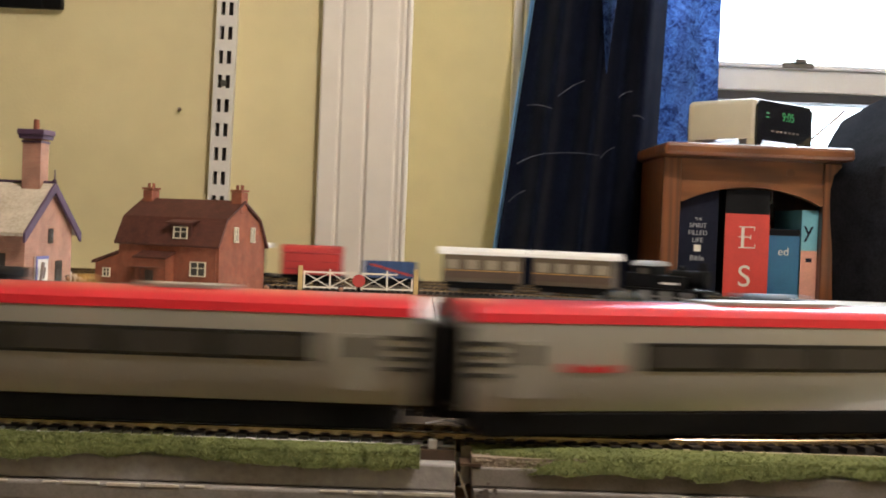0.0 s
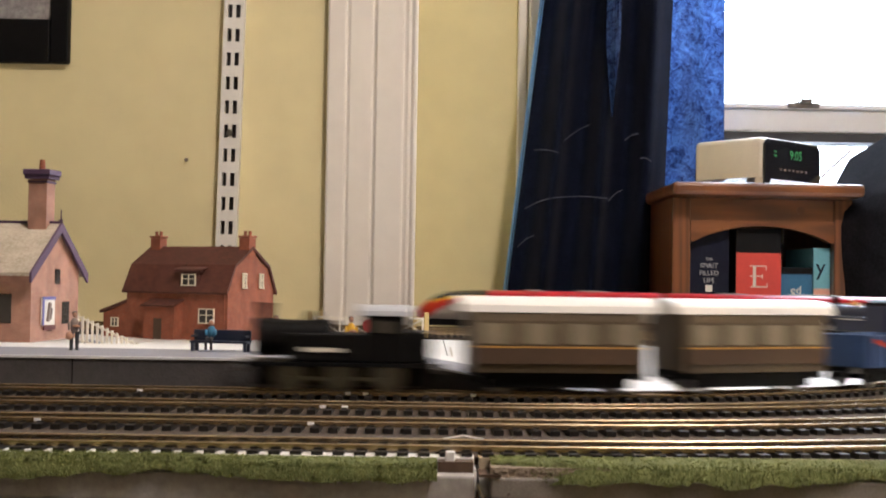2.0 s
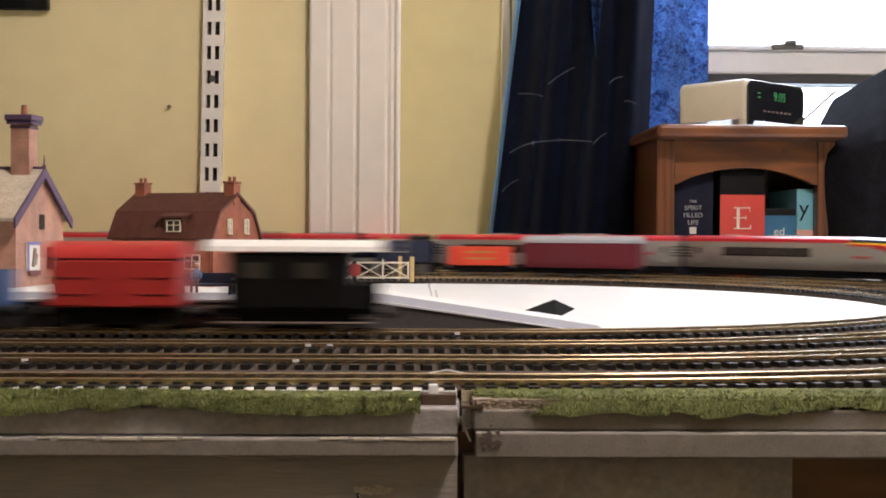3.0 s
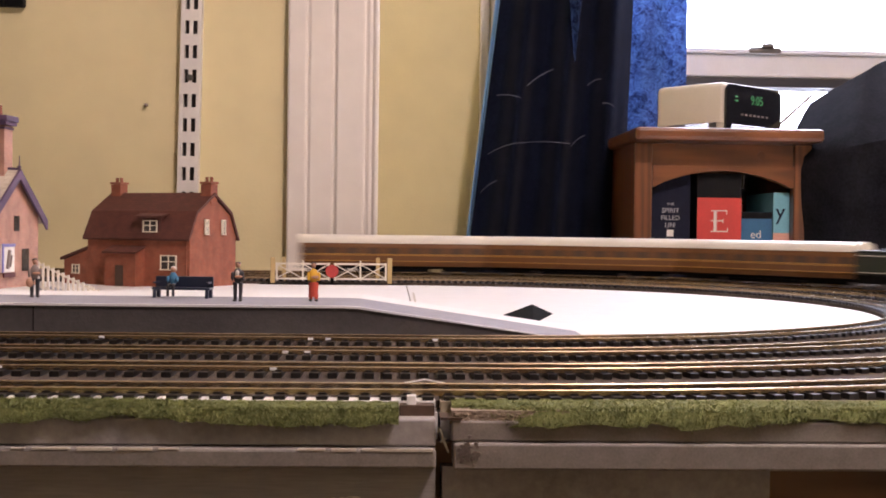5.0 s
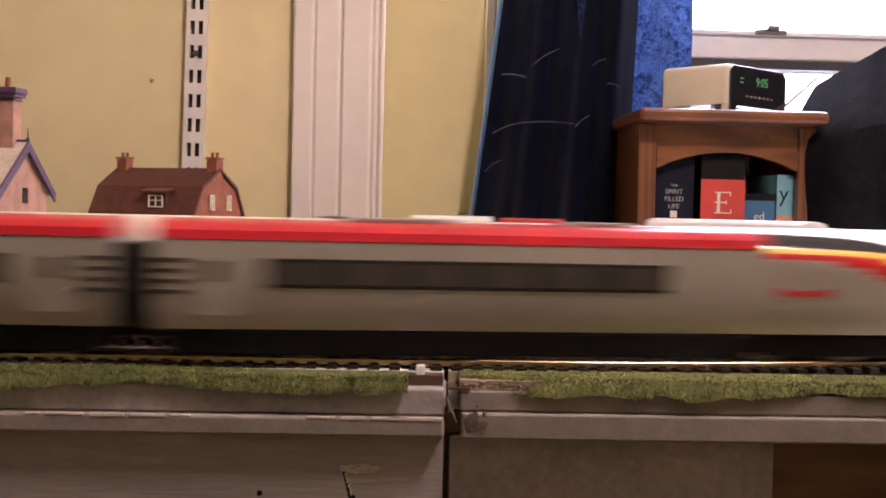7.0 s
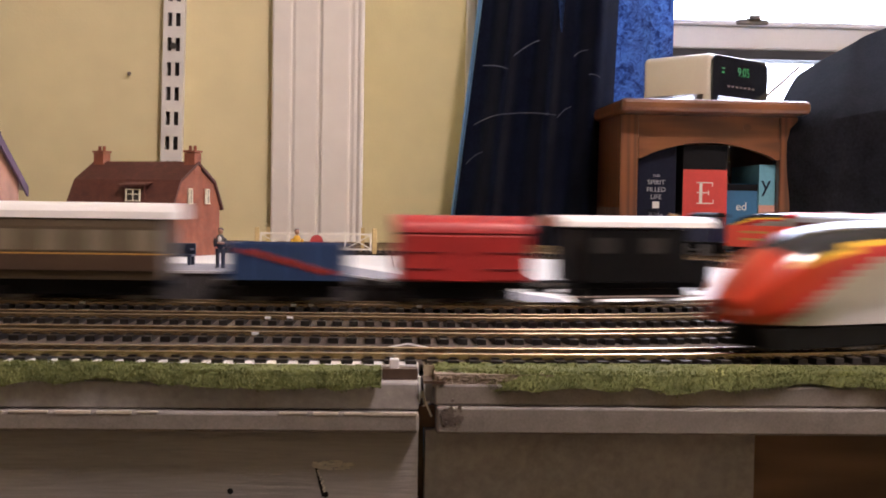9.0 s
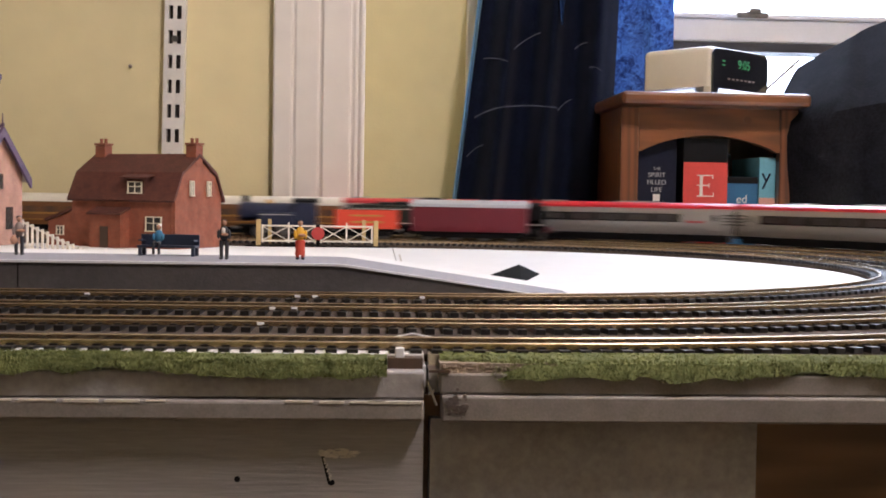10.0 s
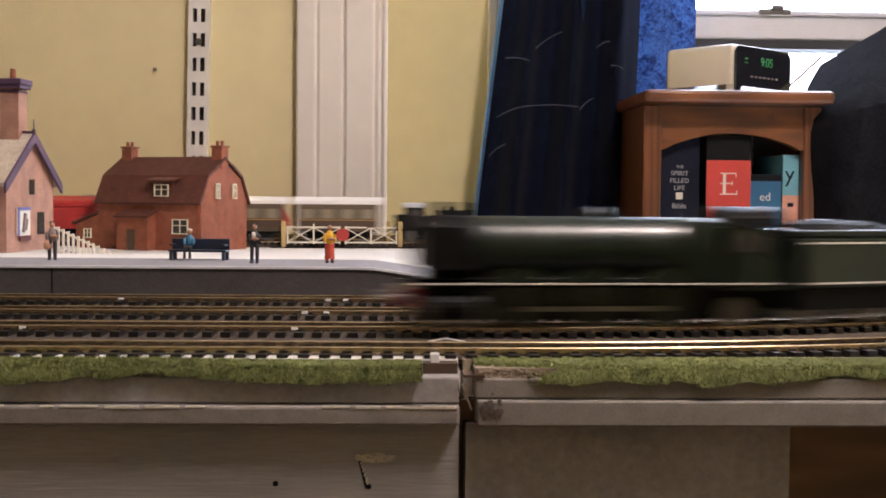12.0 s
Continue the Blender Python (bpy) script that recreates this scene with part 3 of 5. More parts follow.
clipb = tagged(part("plastic_clip", box(box(B(), 0.1218, 0.1250, 0.3945, 0.3975, -0.0011, 0.0056, 0.0004), 0.1195, 0.1275, 0.3960, 0.3978, -0.0011, 0.0005, 0.0003), M_WPLAST), "white plastic clip at the board joint", "clip")

# ---- platform ----
plat = thing("station_platform", pose(0, 0, 0), "grey station platform with a ramped end", "platform")
PX0, PX1, PX2, PY0, PY1, PH = -0.62, 0.094, 0.226, 0.6385, 0.766, 0.0195
prof = [(PX0, -0.0008), (PX2, -0.0008), (PX2, 0.0012), (PX1 + 0.004, PH - 0.0010), (PX1 - 0.004, PH - 0.0007), (PX0, PH - 0.0007)]
part("body", prism(B(), prof, PY0, PY1, "Y"), M_PLATF, plat, "dark grey platform wall")
top = [(PX0, PH - 0.0006), (PX1 - 0.004, PH - 0.0006), (PX1 + 0.004, PH - 0.0009), (PX2, 0.0013), (PX2 + 0.002, 0.0013), (PX1 + 0.004, PH + 0.0003), (PX1 - 0.004, PH + 0.0006), (PX0, PH + 0.0006)]
part("surface", prism(B(), top, PY0 + 0.0023, 0.716, "Y"), M_PLAT, plat)
part("infill", prism(B(), top, 0.7161, PY1, "Y"), M_BOARD, plat, "white card platform infill")
part("edging", prism(B(), top, PY0 - 0.0008, PY0 + 0.0022, "Y"), M_PLATE, plat, "pale platform edging")
part("joint", box(B(), -0.0750, -0.0744, PY0 - 0.0003, PY0 + 0.001, 0.0005, PH - 0.001), M_BLACK, plat)

card = B()
A_, B_, C_, D_, E_ = (card.verts.new(v) for v in ((0.186, 0.790, 0.0035), (0.213, 0.812, 0.0115), (0.226, 0.800, 0.0058), (0.210, 0.772, 0.0012), (0.207, 0.800, -0.0008)))
for f in ((A_, D_, B_), (D_, C_, B_), (A_, B_, E_), (B_, C_, E_), (A_, E_, D_), (D_, E_, C_)):
    card.faces.new(f)
bmesh.ops.recalc_face_normals(card, faces=card.faces)
tagged(part("folded_card", card, M_BLACKCARD), "folded piece of black card lying on the white board", "card")
cr = B()
bar(cr, (0.138, 1.18, -0.0009), (0.1365, 0.93, -0.0009), 0.0016, 0.0008)
tagged(part("board_joint", cr, M_WORN), "dark joint line between the white boards", "joint", kind="structure")

# ---- station building ----
st = thing("station_building", pose(-0.1390, 0.765, PH + 0.0006, 0, 0, -7), "pink brick station building with pale slate roof", "station")
SD, SE, SR = 0.074, 0.0485, 0.0765   # depth, eaves, ridge
gable = [(0, 0), (SD, 0), (SD, SE), (SD / 2, SR - 0.002), (0, SE)]
part("wall", prism(B(), gable, -0.30, 0.0, "X"), M_PINK, st)
for sgn in (0, 1):
    y0, y1 = (-0.008, SD / 2) if not sgn else (SD + 0.008, SD / 2)
    z0 = SE - 0.006
    pr = [(y0, z0), (y1, SR), (y1, SR + 0.0022), (y0, z0 + 0.0022)]
    part("roof", prism(B(), pr, -0.30, 0.0020, "X"), M_SLATE, st, "weathered cream slate roof")
    part("bargeboard", prism(B(), [(y0, z0 - 0.0042), (y1, SR - 0.0045), (y1, SR + 0.0024), (y0, z0 + 0.0024)], 0.0022, 0.0038, "X"), M_PURPLE, st, "purple painted bargeboard")
part("ridge", box(B(), -0.30, 0.002, SD / 2 - 0.0012, SD / 2 + 0.0012, SR + 0.0015, SR + 0.0032), M_PURPLE, st)
part("finial", cyl(cyl(B(), 0.0007, 0.010, (0.0025, SD / 2, SR + 0.006), "Z", 8, 0.0003), 0.0014, 0.0016, (0.0025, SD / 2, SR + 0.0035), "Z", 8), M_PURPLE, st)
ch = part("chimney", box(B(), -0.0180, -0.0050, SD / 2 - 0.0065, SD / 2 + 0.0065, SR - 0.006, SR + 0.031, 0.0003), M_PINK, st)
part("chimney_cap", box(box(box(B(), -0.0200, -0.0030, SD / 2 - 0.0085, SD / 2 + 0.0085, SR + 0.0312, SR + 0.0335), -0.0210, -0.0020, SD / 2 - 0.0095, SD / 2 + 0.0095, SR + 0.0336, SR + 0.0375, 0.0006), -0.0185, -0.0045, SD / 2 - 0.007, SD / 2 + 0.007, SR + 0.0285, SR + 0.0298), M_PURPLE, ch, "dark corbelled cap")
part("chimney_pot", cyl(B(), 0.0022, 0.007, (-0.0115, SD / 2, SR + 0.041), "Z", 12, 0.0017), M_BRICK, ch)
for n, y, z0, z1, w in (("window", SD * 0.52, 0.0375, 0.0475, 0.0075), ("door", SD * 0.71, 0.0105, 0.0255, 0.0105)):
    part(n, box(B(), -0.0006, 0.0006, y - w / 2, y + w / 2, z0, z1), M_PANE, st, "dark opening")
po = part("poster", box(B(), 0.0004, 0.0013, SD * 0.19, SD * 0.45, 0.0105, 0.0290), M_FWHITE, st, "white poster with a purple heading")
part("poster_border", box(box(B(), 0.0014, 0.0019, SD * 0.19, SD * 0.45, 0.0272, 0.0292), 0.0014, 0.0019, SD * 0.19, SD * 0.22, 0.0105, 0.027), mat("poster_blue", (0.16, 0.16, 0.42), 0.5), po)
part("poster_drawing", bar(bar(B(), (0.0016, SD * 0.29, 0.0130), (0.0016, SD * 0.33, 0.0250), 0.0022), (0.0016, SD * 0.35, 0.0140), (0.0016, SD * 0.38, 0.0215), 0.0012), M_FGREY, po)
part("board", box(B(), 0.0004, 0.0014, SD * 0.24, SD * 0.47, 0.0072, 0.0100), mat("dark_red_board", (0.12, 0.03, 0.03), 0.5), st, "small dark red board")
for k in range(6):
    x = -0.02 - k * 0.035
    part("window", box(B(), x - 0.007, x + 0.007, -0.0006, 0.001, 0.012, 0.031), M_PANE, st)

# white steps with picket rail behind the station
fe = thing("picket_rail", pose(-0.134, 0.850, -0.001, 0, 0, -4), "white picket railing sloping down beside steps", "railing")
FX1, FH = 0.052, 0.036
part("base", prism(B(), [(0, 0), (FX1 + 0.004, 0), (FX1 + 0.004, 0.003), (0, FH * 0.5)], 0.004, 0.03, "Y"), M_PLAT, fe, "grey steps")
part("top_rail", bar(B(), (0, 0, FH), (FX1, 0, 0.012), 0.0012), M_GATE, fe)
part("bottom_rail", bar(B(), (0, 0, FH * 0.55), (FX1, 0, 0.004), 0.0012), M_GATE, fe)
for k in range(15):
    x = 0.001 + k * (FX1 - 0.002) / 14
    zt = FH + (0.012 - FH) * x / FX1 + 0.002
    part("picket", box(B(), x - 0.0008, x + 0.0008, -0.001, 0.0002, 0.0, zt), M_GATE, fe)

# ---- gambrel house ----
ho = thing("brick_house", pose(-0.0905, 1.235, -0.001, 0, 0, -27), "red brick model house with brown gambrel roof", "house")
HL, HD, HE, HK, HR = 0.133, 0.082, 0.052, 0.0755, 0.0955   # length, depth, eaves, knee, ridge
gam = [(0, 0), (HD, 0), (HD, HE), (HD * 0.86, HK), (HD / 2, HR - 0.002), (HD * 0.14, HK), (0, HE)]
part("wall", prism(B(), gam, -HL, 0.0, "X"), M_BRICK, ho)
rp = [(-0.004, HE - 0.004), (0, HE + 0.0015), (HD * 0.13, HK + 0.001), (HD / 2, HR + 0.0005), (HD * 0.87, HK + 0.001), (HD, HE + 0.0015), (HD + 0.004, HE - 0.004), (HD + 0.005, HE - 0.002), (HD * 0.885, HK + 0.0035), (HD / 2, HR + 0.0035), (HD * 0.115, HK + 0.0035), (-0.005, HE - 0.002)]
part("roof", prism(B(), rp, -HL - 0.003, 0.002, "X"), M_TILE, ho, "brown tiled gambrel roof")
for x in (-HL + 0.008, -0.006):
    c = part("chimney", box(box(B(), x - 0.0065, x + 0.0065, HD / 2 - 0.006, HD / 2 + 0.006, HR - 0.01, HR + 0.0125, 0.0003), x - 0.0075, x + 0.0075, HD / 2 - 0.007, HD / 2 + 0.007, HR + 0.0128, HR + 0.0150, 0.0003), M_BRICK, ho)
    for dx in (-0.003, 0.003):
        part("chimney_pot", cyl(B(), 0.0018, 0.005, (x + dx, HD / 2, HR + 0.0175), "Z", 10), M_BRICK, c)


def model_window(parent, m, w, h):
    """A framed pane facing -y at the pose m."""
    o = part("window", box(B(), -w / 2, w / 2, -0.0002, 0.0008, 0, h), M_PANE, parent)
    o.matrix_basis = m
    fb = B()
    t = 0.0011
    box(fb, -w / 2 - t, -w / 2, -0.0012, 0.0004, -t, h + t)
    box(fb, w / 2, w / 2 + t, -0.0012, 0.0004, -t, h + t)
    box(fb, -w / 2, w / 2, -0.0012, 0.0004, h, h + t)
    box(fb, -w / 2 - t, w / 2 + t, -0.0022, 0.0004, -t, 0)
    box(fb, -0.0005, 0.0005, -0.0009, 0.0004, 0, h)
    box(fb, -w / 2, w / 2, -0.0008, 0.0003, h * 0.55, h * 0.55 + 0.0008)
    part("frame", fb, M_CFRAME, o, "cream painted frame")
    return o


model_window(ho, pose(-0.026, -0.0009, 0.0185), 0.018, 0.0135)
model_window(ho, pose(0.0009, HD * 0.33, 0.0555, 0, 0, 90), 0.0048, 0.0140)
model_window(ho, pose(0.0009, HD * 0.70, 0.0555, 0, 0, 90), 0.0048, 0.0140)
dm = part("dormer", prism(B(), [(-0.001, HE + 0.003), (HD * 0.3, HE + 0.003), (HD * 0.3, HK + 0.0025), (-0.001, HK - 0.0025)], -0.062, -0.036, "X"), M_TILE, ho)
part("dormer_roof", prism(B(), [(-0.006, HK - 0.0035), (HD * 0.3, HK + 0.003), (HD * 0.3, HK + 0.0045), (-0.006, HK - 0.0018)], -0.0665, -0.0315, "X"), M_TILE, dm)
dw = model_window(dm, pose(-0.049, -0.0019, HE + 0.0055), 0.016, 0.0105)
# porch and lean-to
part("porch", prism(B(), [(-0.014, 0), (0.004, 0), (0.004, 0.041), (-0.014, 0.035)], -0.098, -0.058, "X"), M_BRICK, ho, "red brick porch")
part("porch_roof", prism(B(), [(-0.017, 0.034), (0.0005, 0.0405), (0.0005, 0.0425), (-0.017, 0.036)], -0.100, -0.056, "X"), M_TILE, ho)
part("lean_to", prism(B(), [(-HL - 0.034, 0), (-HL, 0), (-HL, 0.038), (-HL - 0.034, 0.026)], 0.002, 0.055, "Y"), M_BRICK, ho, "red brick lean-to")
part("lean_to_roof", prism(B(), [(-HL - 0.038, 0.0255), (-HL - 0.0005, 0.0382), (-HL - 0.0005, 0.041), (-HL - 0.038, 0.0283)], 0.0, 0.057, "Y"), M_TILE, ho)
model_window(ho, pose(-HL - 0.017, 0.0011, 0.012), 0.008, 0.008)
part("drainpipe", cyl(B(), 0.0006, 0.048, (-0.0035, -0.0010, 0.024), "Z", 8), M_BRICK, ho)
part("door", box(B(), -0.084, -0.074, -0.0148, -0.0138, 0, 0.022), M_DKBROWN, ho, "brown wooden door")

# ---- level crossing ----
cg = thing("crossing_gate", pose(-0.018, 1.335, -0.001, 0, 0, 4), "cream level crossing gates with a red disc", "gate")
GH = 0.0235
for x0, x1 in ((0.006, 0.0655), (0.0705, 0.129)):
    g = part("gate_leaf", box(box(B(), x0, x1, -0.0008, 0.0008, GH - 0.0012, GH + 0.0006), x0, x1, -0.0008, 0.0008, 0.0055, 0.0072), M_GATE, cg)
    for x in (x0 + 0.0008, (x0 + x1) / 2, x1 - 0.0008):
        part("upright", box(B(), x - 0.0009, x + 0.0009, -0.0011, 0.0011, 0.0045, GH + (0.0035 if x == (x0 + x1) / 2 else 0.001)), M_GATE, g)
    for a, b in ((x0, (x0 + x1) / 2), ((x0 + x1) / 2, x1)):
        part("brace", bar(B(), (a, 0, 0.0065), (b, 0, GH - 0.0005), 0.0010), M_GATE, g)
        part("brace", bar(B(), (a, 0, GH - 0.0005), (b, 0, 0.0065), 0.0010), M_GATE, g)
for x in (0.0025, 0.1325):
    part("gate_post", box(B(), x - 0.0025, x + 0.0025, -0.0025, 0.0025, 0, 0.030, 0.0004), M_GATEPOST, cg, "ochre wooden gate post")
    part("rear_post", box(B(), x + (0.012 if x < 0.05 else -0.012) - 0.002, x + (0.012 if x < 0.05 else -0.012) + 0.002, 0.02, 0.024, 0, 0.030), M_GATEPOST, cg)
part("disc", cyl(B(), 0.0072, 0.0012, (0.0680, -0.0022, 0.0150), "Y", 24), M_DISC, cg, "round red warning disc")
part("hinge_post", box(B(), 0.0668, 0.0692, -0.0012, 0.0012, 0.0, 0.0080), M_BLACK, cg)
part("base_strip", box(B(), -0.012, 0.147, -0.004, 0.012, 0.0, 0.0016), M_BLACK, cg, "dark base strip")

# ---- bench and figurines ----
be = thing("bench", pose(-0.0065, 0.700, PH + 0.0006, 0, 0, -8), "navy plastic platform bench", "bench")
part("backrest", box(B(), -0.0175, 0.0175, 0.004, 0.0055, 0.0055, 0.0125, 0.0004), M_BENCH, be)
part("seat", box(B(), -0.0175, 0.0175, -0.004, 0.004, 0.0048, 0.0062, 0.0004), M_BENCH, be)
for x in (-0.0165, 0.0150):
    part("leg", box(box(B(), x, x + 0.0018, -0.004, -0.002, 0, 0.0048), x, x + 0.0018, 0.0035, 0.0055, 0, 0.0056), M_BENCH, be)
    part("armrest", box(B(), x, x + 0.0018, -0.004, 0.0040, 0.0085, 0.0095), M_BENCH, be)


def figurine(m, label, torso, legs, seated=False, extra=None):
    """A painted model figure of simple rounded shapes, one plain mesh."""
    bm = B()
    if seated:
        for x in (-0.0012, 0.0012):
            ball(bm, 0.0011, (x, -0.0035, 0.0068), 1, 3.0, 1, m=1)
            cyl(bm, 0.0008, 0.0062, (x + 0.0008 * (x > 0), -0.0062, 0.0035), "Z", 8, m=1)
        ball(bm, 0.0026, (0, 0, 0.0105), 1, 0.8, 1.5, m=0)
        ball(bm, 0.0015, (0, -0.0002, 0.0158), 1, 1, 1.2, m=2)
        ball(bm, 0.0016, (0, 0.0002, 0.0166), 1, 1, 0.7, m=4)
        for x in (-0.0027, 0.0027):
            ball(bm, 0.0009, (x, -0.0012, 0.0102), 1, 1.6, 2.2, m=0)
    else:
        for x in (-0.0013, 0.0013):
            cyl(bm, 0.0009, 0.0105, (x * 1.2, 0, 0.0055), "Z", 8, 0.0013, m=1)
            ball(bm, 0.0010, (x * 1.3, -0.0008, 0.0007), 1, 1.7, 0.7, m=3)
        ball(bm, 0.0027, (0, 0, 0.0145), 1, 0.75, 1.65, m=0)
        ball(bm, 0.0015, (0, 0, 0.0207), 1, 1, 1.2, m=2)
        ball(bm, 0.0015, (0, 0.0003, 0.0214), 1.05, 1.05, 0.8, m=3)
        for x in (-0.0030, 0.0030):
            ball(bm, 0.0009, (x, -0.0006, 0.0142), 1, 1.2, 3.0, m=0)
        ball(bm, 0.0010, (0.0008, -0.0021, 0.0140), 2.4, 1, 0.9, m=2)
    if extra == "bag":
        ball(bm, 0.0022, (-0.0028, -0.0005, 0.0085), 1, 0.7, 1.2, m=2)
    if extra == "skirt":
        cyl(bm, 0.0030, 0.0085, (0, 0, 0.0068), "Z", 10, 0.0020, m=1)
    if extra == "shirt":
        ball(bm, 0.0012, (0, -0.0016, 0.0160), 1, 0.6, 1.6, m=4)
    ob = part("figurine", bm, [torso, legs, M_FLESH, M_FDARK, M_FWHITE], smooth=True)
    ob.matrix_basis = m
    return tagged(ob, label, "figurine", "painted model figures on the platform")


figurine(pose(-0.089, 0.690, PH + 0.0006, 0, 0, 20), "small painted figure in grey holding a tan bag", M_FGREY, M_FDARK, extra="bag")
figurine(pose(-0.0112, 0.6970, PH + 0.0016, 0, 0, -8), "seated painted figure in teal on the bench", M_FTEAL, M_FDARK, seated=True)
figurine(pose(0.0298, 0.670, PH + 0.0006, 0, 0, -10), "painted figure in a dark suit and white shirt", M_FDARK, M_FDARK, extra="shirt")
figurine(pose(0.0717, 0.678, PH + 0.0006, 0, 0, 10), "painted figure in yellow top and red skirt", M_FYEL, M_FRED, extra="skirt")

# ---- bookcase, books, clock radio ----
bc = thing("pine_bookcase", pose(0.470, 1.745, FLOOR_Z, 0, 0, 0), "lacquered pine bookcase with an arched apron", "bookcase")
BW, BD, BH = 0.262, 0.27, 0.212 - FLOOR_Z
part("top", box(B(), -0.010, BW + 0.002, -0.054, BD, BH - 0.019, BH, 0.006), M_PINE, bc)
for x in (0.0, BW - 0.026):
    part("side_panel", box(B(), x, x + 0.022, 0.002, BD - 0.01, 0, BH - 0.0192), M_PINEV, bc)
    part("front_post", box(B(), x - 0.001, x + 0.0255, -0.006, 0.0018, 0, BH - 0.0192, 0.002), M_PINEV, bc)
part("back_panel", box(B(), 0.0225, BW - 0.027, BD - 0.02, BD - 0.012, 0, BH - 0.0192), M_UNDER, bc)
ap = [(0.026, BH - 0.0195), (0.026, BH - 0.083)]
for k in range(17):
    u = k / 16
    ap.append((0.030 + (BW - 0.061) * u, BH - 0.083 + 0.024 * math.sin(math.pi * u) ** 0.8))
ap += [(BW - 0.0265, BH - 0.083), (BW - 0.0265, BH - 0.0195)]
ap[0] = (0.026, BH - 0.0522)
ap[-1] = (BW - 0.0265, BH - 0.0522)
part("apron", prism(B(), ap, -0.0045, 0.012, "Y"), M_PINE, bc)
part("apron_rail", box(B(), 0.026, BW - 0.0265, -0.0015, 0.0008, BH - 0.052, BH - 0.0195), M_PINE, bc)
part("knot", cyl(B(), 0.006, 0.0006, (BW - 0.075, -0.0018, BH - 0.036), "Y", 12), mat("dark_pine_knot", (0.14, 0.045, 0.012), 0.4), bc, "dark knot in the wood")
SHELF = 0.60
part("shelf", box(B(), 0.0225, BW - 0.0265, 0.002, BD - 0.022, SHELF - 0.016, SHELF), M_PINE, bc)
part("shelf", box(B(), 0.0225, BW - 0.0265, 0.002, BD - 0.022, 0.10, 0.116), M_PINE, bc)


def book(x0, x1, h, depth, y, cover, label):
    """A book standing on the shelf, spine to the front; origin at the foot of its spine."""
    ob = thing("book", pose((x0 + x1) / 2, y, FLOOR_Z + SHELF), label, "book", "books on the pine bookcase")
    w = x1 - x0
    cb = B()
    box(cb, -w / 2, w / 2, -0.001, 0.0015, 0, h, 0.0006)
    box(cb, -w / 2, -w / 2 + 0.0022, 0.0016, depth, 0, h)
    box(cb, w / 2 - 0.0022, w / 2, 0.0016, depth, 0, h)
    part("cover", cb, cover, ob)
    part("pages", box(B(), -w / 2 + 0.0024, w / 2 - 0.0024, 0.0018, depth - 0.004, 0.003, h - 0.003), M_PAPER, ob)
    return ob


UP = 90
b1 = book(0.499, 0.558, 0.168, 0.15, 1.765, M_BOOKN, "thick navy book with pale lettering on its spine")
for k, (txt, sz) in enumerate((("THE", 0.006), ("SPIRIT", 0.0098), ("FILLED", 0.0098), ("LIFE", 0.0098))):
    lettering(txt, sz, M_LETTERG, b1, pose(0, -0.0014, 0.122 - 0.0108 * k, UP))
part("emblem", box(B(), -0.005, 0.005, -0.0016, -0.001, 0.076, 0.086), M_LETTER, b1, "small pale square emblem")
lettering("Bible", 0.011, M_LETTERG, b1, pose(0, -0.0014, 0.0625, UP))
b2 = book(0.5665, 0.6325, 0.170, 0.16, 1.757, M_BOOKK, "thick book with black top and red spine panel")
part("spine_panel", box(B(), -0.0330, 0.0330, -0.0020, -0.0010, 0.001, 0.134), M_BOOKR, b2, "red spine panel")
eb = B()
box(eb, -0.0085, -0.0040, -0.0024, -0.0021, 0.0845, 0.1155)     # stem
for z, x in ((0.1140, 0.0115), (0.0992, 0.0060), (0.0835, 0.0130)):
    box(eb, -0.0125, x, -0.0024, -0.0021, z, z + 0.0016)
    box(eb, x - 0.0012, x, -0.0024, -0.0021, z - (0.0045 if z > 0.11 else 0.0025 if z > 0.09 else 0.0), z + (0.0016 if z > 0.11 else 0.0040 if z > 0.09 else 0.0060))
part("initial", eb, M_LETTER, b2, "cream serif letter E")
lettering("S", 0.045, M_LETTER, b2, pose(-0.002, -0.0023, 0.027, UP))
b3 = book(0.634, 0.6805, 0.114, 0.14, 1.762, M_BOOKB, "small blue book with a black top band")
part("band", box(B(), -0.0232, 0.0232, -0.0018, -0.0011, 0.104, 0.1138), M_BOOKK, b3)
lettering("ed", 0.017, M_LETTER, b3, pose(-0.001, -0.0014, 0.075, UP))
b4 = book(0.6815, 0.7065, 0.143, 0.14, 1.760, M_BOOKC, "slim pale cyan book with a pink foot")
part("foot_panel", box(B(), -0.0126, 0.0126, -0.0019, -0.0011, 0.001, 0.083), M_BOOKP, b4, "salmon pink foot of the spine")
lettering("y", 0.034, M_BOOKN, b4, pose(-0.002, -0.0014, 0.104, UP))
part("printed_line", box(B(), -0.005, 0.004, -0.0023, -0.0019, 0.066, 0.072), M_BOOKN, b4)
book(0.4845, 0.4980, 0.150, 0.14, 1.775, M_BOOKK, "thin black book at the end of the row")

